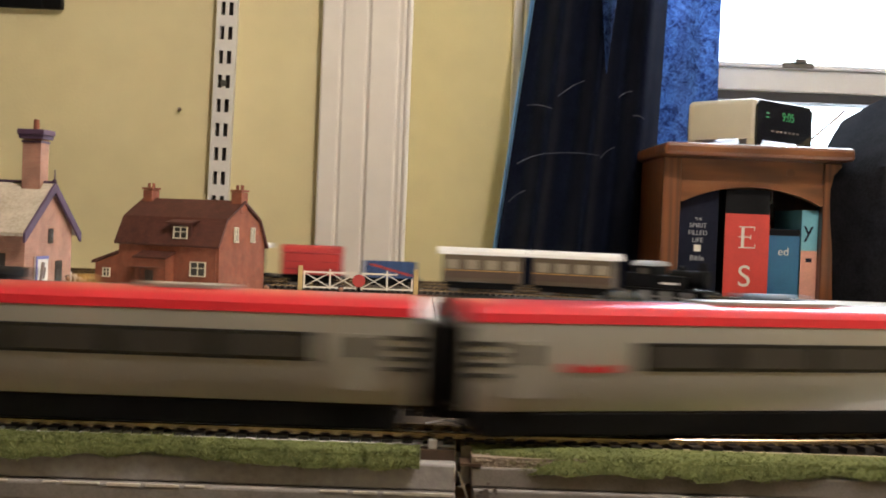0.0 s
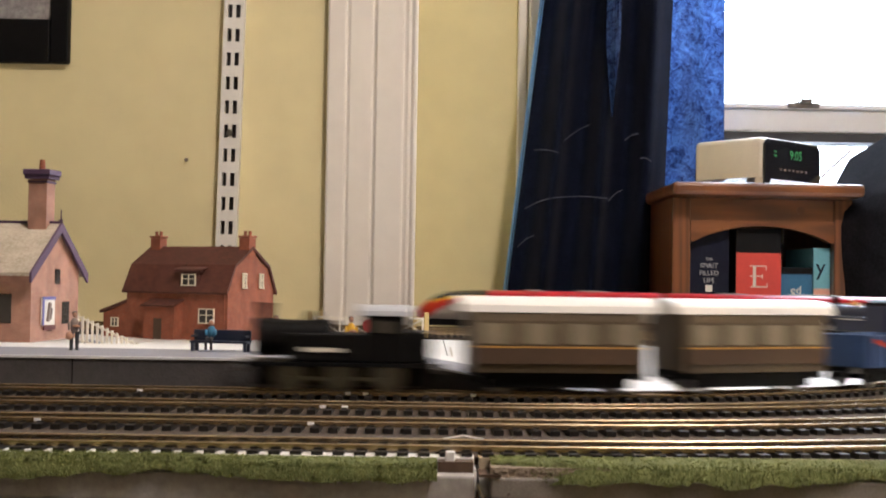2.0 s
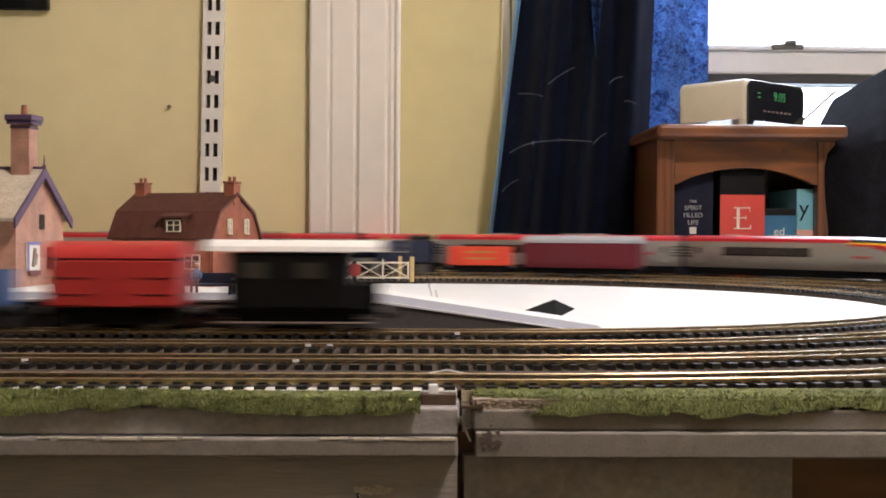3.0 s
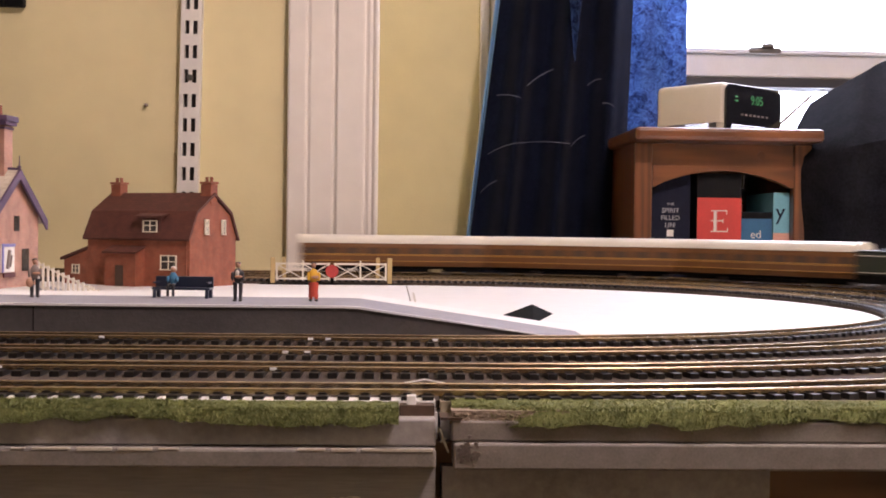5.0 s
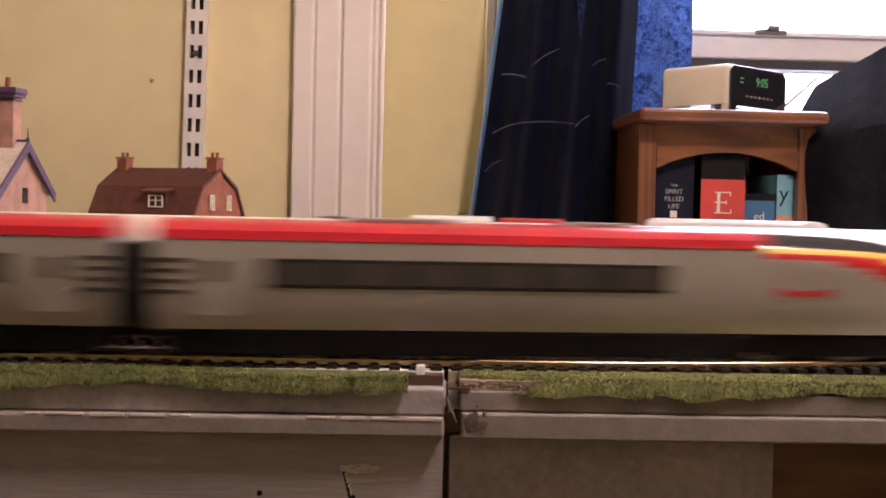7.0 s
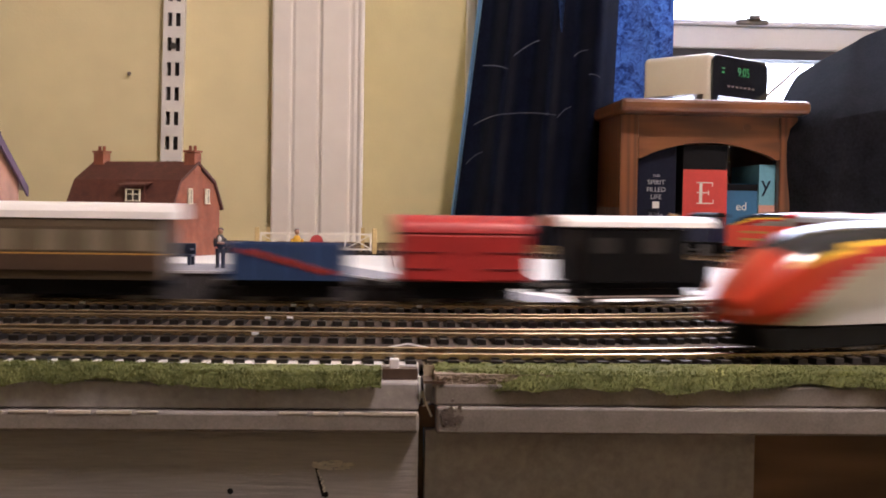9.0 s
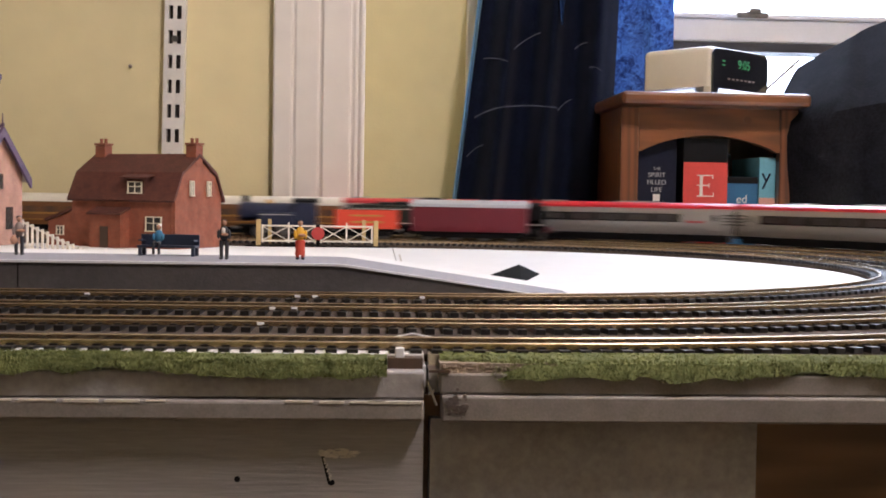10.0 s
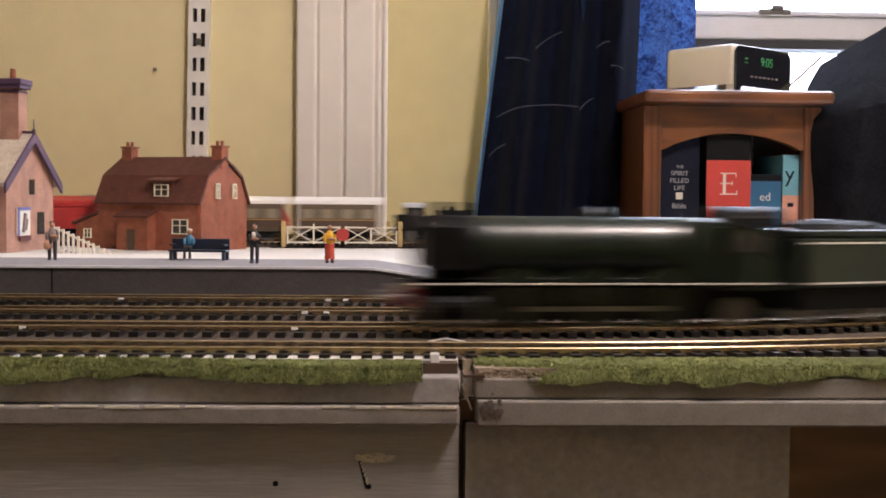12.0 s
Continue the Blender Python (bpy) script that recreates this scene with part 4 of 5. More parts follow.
ra = thing("clock_radio", pose(0.6625, 1.800, 0.2124, 0, 0, 40), "ivory clock radio with black face and green digits", "clock radio")
CW, CD, CH, CL = 0.150, 0.128, 0.064, 0.014
cbm = box(B(), -CW / 2, CW / 2, 0.003, CD, CL, CH + 0.010)
bmesh.ops.bevel(cbm, geom=[e for e in cbm.edges if not all(v.co.z < CL + 0.001 for v in e.verts)], offset=0.009, segments=4, affect="EDGES", profile=0.5)
part("case", cbm, M_RADIO, ra, smooth=True)
for x in (-1, 1):
    for y0, y1 in ((0.0032, 0.016), (CD - 0.018, CD - 0.004)):
        xa, xb = sorted((x * (CW / 2 - 0.0012), x * (CW / 2 - 0.013)))
        xc = x * (CW / 2 - 0.022)
        foot = prism(B(), [(xa, 0.0), (xb, 0.0), (max(xb, xc), CL - 0.0002), (min(xa, xc), CL - 0.0002)], y0, y1, "Y")
        part("foot", foot, M_RADIO, ra)
fbm = prism(B(), [(-CW / 2 + 0.002, 0.001), (-CW / 2 + 0.011, 0.001), (-CW / 2 + 0.017, CL - 0.002), (CW / 2 - 0.017, CL - 0.002), (CW / 2 - 0.011, 0.001), (CW / 2 - 0.002, 0.001), (CW / 2 - 0.002, CH - 0.001), (CW / 2 - 0.010, CH + 0.0068), (-CW / 2 + 0.010, CH + 0.0068), (-CW / 2 + 0.002, CH - 0.001)], -0.0005, 0.0029, "Y")
part("face", fbm, M_GLASSBLK, ra, "glossy black front face")
lettering("9:05", 0.019, M_DIGIT, ra, pose(0.006, -0.0011, 0.044, UP), "digits")
for k in range(7):
    part("printed_mark", box(B(), -0.036 + k * 0.011, -0.030 + k * 0.011, -0.0012, -0.0006, 0.026, 0.0285), M_FGREY, ra)
part("printed_mark", box(box(B(), -0.051, -0.044, -0.0012, -0.0006, 0.052, 0.054), -0.051, -0.044, -0.0012, -0.0006, 0.046, 0.048), M_DIGIT, ra)

# ---- curtain and hung cloth ----
def cloth(name, x0, x1, z0, z1, y, folds, depth, lean, material, label, nx=90, nz=46, seed=0, gather=0.7):
    """A hanging cloth with folds that deepen towards the foot; lean shifts its top along x."""
    bm = B()
    random.seed(seed)
    ph = [random.uniform(0, 6.28) for _ in range(6)]
    grid = []
    for j in range(nz + 1):
        v = j / nz
        row = []
        for i in range(nx + 1):
            u = i / nx
            x = x0 + (x1 - x0) * u + lean * v * (1 - u * gather)
            w = math.sin(u * folds * 6.28 + ph[0] + 0.8 * math.sin(v * 2 + ph[1])) + 0.18 * math.sin(u * folds * 13 + ph[2] + 2 * v)
            yy = y + depth * (0.55 + 0.45 * (1 - v)) * w + 0.004 * noise.noise(Vector((u * 9, v * 7, seed)))
            row.append(bm.verts.new((x, yy, z0 + (z1 - z0) * v)))
        grid.append(row)
    for j in range(nz):
        for i in range(nx):
            bm.faces.new((grid[j][i], grid[j][i + 1], grid[j + 1][i + 1], grid[j + 1][i]))
    bmesh.ops.solidify(bm, geom=bm.faces[:], thickness=0.0015)
    return part(name, bm, material, None, label, smooth=True)


cu = thing("curtain", pose(0, 0, 0), "dark navy curtain with pale threads, drawn aside", "curtain")
o = cloth("cloth", 0.170, 0.470, FLOOR_Z + 0.02, 1.3, 1.93, 3.1, 0.026, 0.215, M_CURTAIN, "", seed=3)
o.parent = cu
o = cloth("lining", 0.164, 0.180, FLOOR_Z + 0.02, 1.3, 1.965, 0.6, 0.004, 0.215, M_LINING, "pale blue lining edge", 10, 40, 5, 0.0)
o.parent = cu
o = cloth("light_panel", 0.43, 0.602, 0.0, 1.3, 1.985, 2.4, 0.008, 0.0, M_VEIL, "crinkled blue cloth against the light, highlights put in its colour", 80, 90, 8)
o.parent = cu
for x0, z0, x1, z1 in ((0.327, 0.291, 0.368, 0.317), (0.279, 0.275, 0.318, 0.271), (0.266, 0.182, 0.312, 0.2), (0.312, 0.2, 0.396, 0.2), (0.423, 0.293, 0.444, 0.303), (0.447, 0.265, 0.465, 0.26), (0.255, 0.121, 0.281, 0.14), (0.398, 0.196, 0.42, 0.214)):
    tb_ = B()
    last = None
    for k in range(9):
        u = k / 8
        p = (x0 + (x1 - x0) * u, 1.892 + 0.002 * math.sin(u * 5), z0 + (z1 - z0) * u + 0.003 * math.sin(u * 3.1))
        if last:
            bar(tb_, last, p, 0.0012)
        last = p
    part("thread", tb_, M_THREAD, cu, "pale woven thread")
# extra strip before the curtain, its bright blue painting a lit fold
o = cloth("painted_lit_fold", 0.39, 0.414, 0.33, 1.3, 1.889, 0.7, 0.006, 0.012, M_VEIL, "bright blue strip coloured as a lit fold", 16, 60, 4)
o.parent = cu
for v in o.data.vertices:   # the strip coloured as a lit fold narrows to nothing at its foot
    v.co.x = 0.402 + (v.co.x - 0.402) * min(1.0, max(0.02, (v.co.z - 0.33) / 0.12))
part("curtain_rail", cyl(B(), 0.012, 1.5, (0.9, 1.95, 1.315), "X"), M_WHITE, cu)

co = thing("draped_coat", pose(0, 0, 0), "dark charcoal coat draped over a chair back", "coat")
cbm = B()
rows = []
NU, NV = 44, 40
for j in range(NV + 1):
    v = j / NV
    row = []
    for i in range(NU + 1):
        u = i / NU
        edge = 0.700 + 0.075 * max(0, (v - 0.86) / 0.14) ** 1.4 + 0.010 * min(1, max(0, (0.84 - v) / 0.1)) + 0.04 * max(0, 0.5 - v)
        x = edge + (1.15 - edge) * u
        z = -0.45 + 0.70 * v + 0.10 * v ** 6 * math.sin(min(1, u * 1.8 + 0.12) * 1.57)
        y = 1.66 + 0.09 * (1 - math.sin(math.pi * min(0.5, u * 1.2))) + 0.020 * math.sin(u * 13 + 4 * v) + 0.012 * math.sin(u * 29 - 6 * v + 2 * noise.noise(Vector((u * 3, v * 3, 7)))) + 0.045 * noise.noise(Vector((u * 4, v * 4, 2))) + 0.14 * max(0, v - 0.88) / 0.12
        row.append(cbm.verts.new((x, y, z)))
    rows.append(row)
for j in range(NV):
    for i in range(NU):
        cbm.faces.new((rows[j][i], rows[j][i + 1], rows[j + 1][i + 1], rows[j + 1][i]))
bmesh.ops.solidify(cbm, geom=cbm.faces[:], thickness=0.004)
part("cloth", cbm, M_COAT, co, smooth=True)
part("chair_back", box(B(), 0.84, 1.14, 1.79, 1.83, FLOOR_Z, 0.25, 0.008), M_PINEV, co, "wooden chair back under the coat")

# ---- trains ----
def bogie(parent, x, wheels=(-0.0165, 0.0165), r=0.0062, name="bogie"):
    b = part(name, box(box(box(B(), x + wheels[0] - 0.008, x + wheels[-1] + 0.008, -0.0125, -0.0108, 0.0095, 0.0150, 0.0005), x + wheels[0] - 0.008, x + wheels[-1] + 0.008, 0.0108, 0.0125, 0.0095, 0.0150, 0.0005), x - 0.006, x + 0.006, -0.0107, 0.0107, 0.0100, 0.0150), M_BLACK, parent, "black bogie frame")
    for w in wheels:
        for y in (-0.0085, 0.0085):
            wb = cyl(B(), r, 0.0024, (x + w, y, RAIL_TOP + r - 0.0002), "Y", 18)
            part("wheel", wb, M_STEEL, b)
    return b


def arc_roof(w, z0, z1, n=10, thick=0.0015):
    """Outline of a curved roof: (y, z)."""
    pts = [(-w, z0)]
    for k in range(n + 1):
        a = math.pi * k / n
        pts.append((-w * math.cos(a), z0 + (z1 - z0) * math.sin(a) ** 0.7))
    return pts[1:]


def coach(label, length, group, body, roofm, half=0.0172, z_sole=0.0165, z_eave=0.0455, z_top=0.0545, over=0.001, windows=True, lining=None, band=None, four=False, category="coach", lower=None, name="railway_coach"):
    ob = thing(name, pose(0, 0, 0), label, category, group)
    h = length / 2 - 0.002 - over
    w = half
    prof = [(-w * 0.95, z_sole), (-w, z_sole + 0.006), (-w, z_eave - 0.004), (-w * 0.96, z_eave), (w * 0.96, z_eave), (w, z_eave - 0.004), (w, z_sole + 0.006), (w * 0.95, z_sole)]
    part("body", prism(B(), prof, -h, h, "X"), body, ob)
    part("roof", prism(B(), arc_roof(w * 1.0, z_eave + 0.0002, z_top), -h - over, h + over, "X"), roofm, ob, smooth=True)
    part("underframe", box(box(B(), -h + 0.004, h - 0.004, -w * 0.78, w * 0.78, z_sole - 0.0035, z_sole - 0.0003), -h * 0.42, h * 0.42, -w * 0.7, w * 0.7, z_sole - 0.0075, z_sole - 0.0036), M_BLACK, ob, "black underframe")
    if lower:
        for s in (-1, 1):
            part("lower_panel", box(B(), -h + 0.0005, h - 0.0005, s * (w + 0.0003) - 0.0004, s * (w + 0.0003) + 0.0004, z_sole + 0.0045, z_sole + 0.0125), lower, ob)
    for s in (-1, 1):
        for z in lining or ():
            part("lining", box(B(), -h, h, s * (w + 0.0002) - 0.0005, s * (w + 0.0002) + 0.0005, z, z + 0.0007), M_GOLD, ob)
        if windows:
            n = max(3, int(length / 0.024))
            for k in range(n):
                x = -h + (k + 0.5) * 2 * h / n
                part("window", box(B(), x - h / n * 0.62, x + h / n * 0.62, s * w - 0.0005, s * w + 0.0005, z_sole + 0.0145, z_eave - 0.0055), band or M_PANE, ob)
    if four:
        bogie(ob, 0, (-length * 0.28, length * 0.28), 0.0062, "axle_frame")
    else:
        for x in (-h + 0.034, h - 0.034):
            bogie(ob, x)
    for s in (-1, 1):
        part("coupling", box(B(), min(s * (h + 0.0008), s * (h + 0.0028)), max(s * (h + 0.0008), s * (h + 0.0028)), -0.004, 0.004, 0.0125, 0.0152), M_BLACK, ob)
        part("buffer_beam", box(B(), min(s * (h + 0.0001), s * (h + 0.0008)), max(s * (h + 0.0001), s * (h + 0.0008)), -w * 0.85, w * 0.85, z_sole - 0.004, z_sole + 0.001), M_BLACK, ob)
    return ob


def express_car(length, nose):
    """A silver express car with red roof and black window band. nose: 1 or -1 for a driving end, 0 for none."""
    label = "silver and red express driving car with sloping nose" if nose else "silver express coach with red roof, dark windows"
    ob = thing("express_car", pose(0, 0, 0), label, "train car", "silver and red express train")
    h = length / 2 - 0.006
    w, zs, ze, zt = 0.0178, 0.0165, 0.0472, 0.0545
    nl = 0.095 if nose else 0.0
    x0, x1 = (-h + (nl if nose < 0 else 0), h - (nl if nose > 0 else 0))
    prof = [(-w * 0.86, zs), (-w * 0.96, zs + 0.005), (-w, zs + 0.012), (-w, ze - 0.010), (-w * 0.93, ze), (w * 0.93, ze), (w, ze - 0.010), (w, zs + 0.012), (w * 0.96, zs + 0.005), (w * 0.86, zs)]
    part("body", prism(B(), prof, x0, x1, "X"), M_SILVER, ob, smooth=True)
    part("roof", prism(B(), arc_roof(w * 0.95, ze + 0.0002, zt), x0, x1, "X"), M_RED, ob, "red roof", smooth=True)
    for u0, u1 in ((0.30, 0.48), (0.68, 0.78)):
        part("roof_gear", box(B(), x0 + (x1 - x0) * u0, x0 + (x1 - x0) * u1, -0.006, 0.006, zt - 0.0006, zt + 0.0012, 0.0004), M_SILVER, ob)
    part("underframe", box(B(), x0 + 0.004, x1 - 0.004, -w * 0.86, w * 0.86, 0.0075, zs - 0.0003, 0.0008), M_BLACK, ob, "black skirt")
    a, b = {0: (-h + 0.062, h - 0.036), 1: (-h + 0.038, -h + 0.182), -1: (h - 0.172, h - 0.056)}[nose]
    for s in (-1, 1):
        part("window_band", box(B(), a, b, s * w - 0.0006, s * w + 0.0006, 0.0310, 0.0412, 0.0003), M_GLASSBLK, ob, "black window band")
        for k in range(6):
            x = a + (b - a) * (k + 0.5) / 6
            part("window", box(B(), x - (b - a) * 0.066, x + (b - a) * 0.066, s * (w + 0.0007) - 0.0003, s * (w + 0.0007) + 0.0003, 0.0324, 0.0398), M_PANE, ob)
        for e in ((-1, 1) if not nose else (-nose,)):
            x = e * (h - 0.021)
            part("door", box(B(), x - 0.0065, x + 0.0065, s * w - 0.0005, s * w + 0.0005, zs + 0.005, ze - 0.006), M_SILVER, ob)
            part("door_window", box(B(), x - 0.0022, x + 0.0022, s * (w + 0.0003) - 0.0004, s * (w + 0.0003) + 0.0004, 0.0330, 0.0400), M_GLASSBLK, ob)
            for k in range(4):
                z = 0.0285 + 0.0036 * k
                part("louvre", box(B(), e * (h - 0.0065) - 0.0052, e * (h - 0.0065) + 0.0052, s * w - 0.0004, s * w + 0.0004, z, z + 0.0016), M_GLASSBLK, ob, "dark end louvre")
        mx = nose * (h - 0.080) if nose else -h + 0.045
        for k, (dx, wd, hg) in enumerate(((-0.0085, 0.0042, 0.0030), (-0.0035, 0.0030, 0.0020), (0.0010, 0.0038, 0.0022), (0.0065, 0.0050, 0.0028))):
            part("marking", box(B(), mx + dx - wd / 2, mx + dx + wd / 2, s * (w + 0.0002) - 0.0004, s * (w + 0.0002) + 0.0004, zs + 0.0140, zs + 0.0140 + hg), M_RED, ob, "red marking")
    for s in ((-1, 1) if not nose else (-nose,)):
        xe = s * h
        part("gangway", box(B(), min(xe, xe + s * 0.0054), max(xe, xe + s * 0.0054), -w * 0.80, w * 0.80, 0.0175, ze - 0.002, 0.0006), M_BLACK, ob, "black gangway bellows")
        part("coupling", box(B(), min(xe, xe + s * 0.0058), max(xe, xe + s * 0.0058), -0.004, 0.004, 0.0125, 0.0165), M_BLACK, ob, "black coupling")
    if nose:
        # long sloping nose built from cross sections; the colours sweep back along it
        nb = B()
        n, m = 34, 18
        rings, frac = [], []
        for k in range(n + 1):
            u = k / n
            x = nose * (h - nl + nl * u)
            ww = w * (1 - 0.42 * u ** 6)
            top = zt - 0.0035 * u ** 1.5 - 0.0250 * u ** 5
            low = zs + 0.0015 * u ** 6
            side = []
            for q in range(m + 1):
                f = q / m
                z = low + (top - low) * f
                if f < 0.3:
                    y = 0.86 + 0.14 * math.sin(f / 0.3 * 1.57)
                elif f < 0.62:
                    y = 1.0
                else:
                    y = max(0.0, 1 - ((f - 0.62) / 0.38) ** 2.4) ** 0.55 * 0.92 + 0.08
                side.append((ww * y, z, f))
            ring = [nb.verts.new((x, -y, z)) for y, z, f in side] + [nb.verts.new((x, y, z)) for y, z, f in side[::-1]]
            rings.append(ring)
            frac = [f for y, z, f in side] + [f for y, z, f in side[::-1]]
        for k in range(n):
            u = (k + 0.5) / n
            fs = 0.74 * (1 - (u / 0.86) ** 2.6) if u < 0.86 else -1
            for q in range(2 * m + 2):
                j = (q + 1) % (2 * m + 2)
                face = nb.faces.new((rings[k][q], rings[k + 1][q], rings[k + 1][j], rings[k][j]))
                f = (frac[q] + frac[j]) / 2 if j else 0.0
                face.material_index = 2 if f < fs else 4 if f < fs + 0.14 else 0
                if u < 0.80 and f > 0.80 - 0.10 * u:
                    face.material_index = 3 if f < 0.86 - 0.10 * u else 1
        nb.faces.new(rings[-1])
        bmesh.ops.recalc_face_normals(nb, faces=nb.faces)
        part("nose", nb, [M_ORANGE, M_GLASSBLK, M_SILVER, M_YELLOW, M_RED], ob, "silver nose with red front and black windscreen", smooth=True)
        part("nose_skirt", box(B(), min(nose * (h - nl), nose * (h - 0.010)), max(nose * (h - nl), nose * (h - 0.010)), -w * 0.74, w * 0.74, 0.0080, zs - 0.0004, 0.0008), M_BLACK, ob)
        for s in (-1, 1):
            part("headlight", ball(B(), 0.0016, (nose * (h - 0.0010), s * 0.0062, 0.0215)), M_WPLAST, ob, "small white headlight")
    for x in ((x0 + 0.036 if nose >= 0 else x0 - 0.020), (x1 - 0.036 if nose <= 0 else x1 + 0.020)):
        bogie(ob, x)
    return ob


PITCH_A = 0.325
CARS = []   # (thing, track, anchor rows, offset of its middle, half wheelbase)
RUN_A = [(0, -0.673), (0.5, -0.379), (1.0, -0.079), (1.9, 0.489), (6.5, 3.262), (7.0, 3.556), (8.8, 4.62), (9.0, 4.736), (11.5, 6.31), (12, 6.62)]
for k in range(4):
    CARS.append((express_car(PITCH_A, -1 if k == 0 else 1 if k == 3 else 0), "A", RUN_A, PITCH_A * (k + 0.5), 0.11))

# green tender engine and teak coaches
RUN_B = [(0, 0.23), (1.2, -0.597), (1.4, -0.734), (1.5, -0.800), (4.4, -2.822), (5.0, -3.205), (5.6, -3.63), (6.0, -3.978), (6.4, -4.248), (6.6, -4.378), (9.5, -6.475), (10.2, -6.94), (10.5, -7.137), (11.5, -7.888), (12, -8.246)]
PITCH_B = 0.236
eng = thing("steam_engine", pose(0, 0, 0), "dark green express steam engine", "engine", "green steam train")
part("boiler", cyl(B(), 0.0128, 0.083, (-0.004, 0, 0.0385), "X", 28), M_GREEN, eng, smooth=True)
part("smokebox", cyl(cyl(B(), 0.0132, 0.024, (-0.0577, 0, 0.0382), "X", 28), 0.0085, 0.002, (-0.0705, 0, 0.0382), "X", 20), M_BLACK, eng, smooth=True)
for x in (-0.032, -0.008, 0.016):
    part("boiler_band", cyl(B(), 0.0130, 0.0010, (x, 0, 0.0385), "X", 28), M_BLACK, eng)
part("firebox", box(B(), 0.0378, 0.0560, -0.0132, 0.0132, 0.0215, 0.0510, 0.005), M_GREEN, eng, smooth=True)
part("chimney", cyl(cyl(B(), 0.0035, 0.006, (-0.060, 0, 0.0530), "Z", 16, 0.0042), 0.0045, 0.001, (-0.060, 0, 0.0564), "Z", 16), M_BLACK, eng)
part("dome", ball(B(), 0.0045, (0.004, 0, 0.0505), 1, 1, 1.1), M_GREEN, eng, smooth=True)
cabm = prism(B(), [(0.0565, 0.0215), (0.080, 0.0215), (0.080, 0.0330), (0.0735, 0.0375), (0.0735, 0.0475), (0.0565, 0.0475)], -0.0168, 0.0168, "Y")
part("cab", cabm, M_GREEN, eng)
part("cab_roof", prism(B(), arc_roof(0.0172, 0.0477, 0.0560), 0.0555, 0.0800, "X"), M_BLACK, eng, smooth=True)
for s in (-1, 1):
    part("cab_window", box(B(), 0.0590, 0.0690, s * 0.0168 - 0.0005, s * 0.0168 + 0.0005, 0.0375, 0.0455), M_PANE, eng)
    part("running_plate", box(B(), -0.074, 0.0563, min(s * 0.0105, s * 0.0170), max(s * 0.0105, s * 0.0170), 0.0228, 0.0242), M_BLACK, eng)
    part("valance_line", box(B(), -0.072, 0.078, s * 0.0172 - 0.0004, s * 0.0172 + 0.0004, 0.0240, 0.0246), M_FWHITE, eng, "white lining")
    part("cylinder_casing", cyl(B(), 0.0055, 0.020, (-0.058, s * 0.0130, 0.0150), "X", 16), M_BLACK, eng)
    part("side_rod", box(B(), -0.030, 0.032, s * 0.0128 - 0.0006, s * 0.0128 + 0.0006, 0.0128, 0.0148), M_STEEL, eng, "steel side rod")
    part("smoke_deflector", box(B(), -0.072, -0.050, s * 0.0158 - 0.0004, s * 0.0158 + 0.0004, 0.0300, 0.0470), M_BLACK, eng)
    for x in (-0.030, 0.001, 0.032):
        wh = part("driving_wheel", cyl(cyl(B(), 0.0124, 0.0024, (x, s * 0.0088, RAIL_TOP + 0.0122), "Y", 26), 0.003, 0.003, (x, s * 0.0096, RAIL_TOP + 0.0122), "Y", 12), M_GREEN, eng)
        part("tyre", cyl(B(), 0.0126, 0.0012, (x, s * 0.0084, RAIL_TOP + 0.0124), "Y", 26), M_STEEL, wh, "steel tyre")
    for x in (-0.066, -0.050, 0.062):
        part("carrying_wheel", cyl(B(), 0.0060, 0.0022, (x, s * 0.0086, RAIL_TOP + 0.0058), "Y", 18), M_STEEL, eng)
part("frames", box(B(), -0.074, 0.078, -0.0070, 0.0070, 0.0090, 0.0226), M_BLACK, eng)
part("buffer_beam", box(B(), -0.0785, -0.0745, -0.0160, 0.0160, 0.0150, 0.0222), M_MAROON, eng, "dark red buffer beam")
for s in (-1, 1):
    part("buffer", cyl(B(), 0.0022, 0.006, (-0.0815, s * 0.011, 0.0178), "X", 12), M_STEEL, eng)
CARS.append((eng, "E", RUN_B, -0.262 + 0.0845, 0.045))
tn = thing("tender", pose(0, 0, 0), "dark green steam engine tender", "tender", "green steam train")
part("body", box(B(), -0.044, 0.042, -0.0165, 0.0165, 0.0215, 0.0430, 0.001), M_GREEN, tn)
part("coping", box(B(), -0.044, 0.042, -0.0158, 0.0158, 0.0432, 0.0462, 0.0008), M_GREEN, tn)
part("coal", ball(ball(ball(B(), 0.012, (-0.022, 0, 0.0450), 1.5, 1.0, 0.5), 0.010, (0.000, 0.003, 0.0450), 1.3, 1, 0.5), 0.008, (0.018, -0.003, 0.045), 1.3, 1, 0.4), M_BLACK, tn)
part("frame", box(B(), -0.046, 0.043, -0.0150, 0.0150, 0.0125, 0.0213), M_BLACK, tn)
for s in (-1, 1):
    for z in (0.0235, 0.0405):
        part("lining", box(B(), -0.041, 0.039, s * 0.0167 - 0.0004, s * 0.0167 + 0.0004, z, z + 0.0007), M_FWHITE, tn, "white lining")
    for x in (-0.032, -0.001, 0.030):
        part("wheel", cyl(B(), 0.0076, 0.0022, (x, s * 0.0086, RAIL_TOP + 0.0074), "Y", 20), M_STEEL, tn)
CARS.append((tn, "E", RUN_B, -0.048, 0.03))
for k in range(3):
    c = coach("varnished teak coach with cream roof, gold lining", PITCH_B, "green steam train", M_TEAK, M_CREAM, lining=(0.0222, 0.0292, 0.0305), band=M_DKBROWN, z_eave=0.0440, z_top=0.0545)
    CARS.append((c, "E", RUN_B, PITCH_B * (k + 0.5), 0.065))

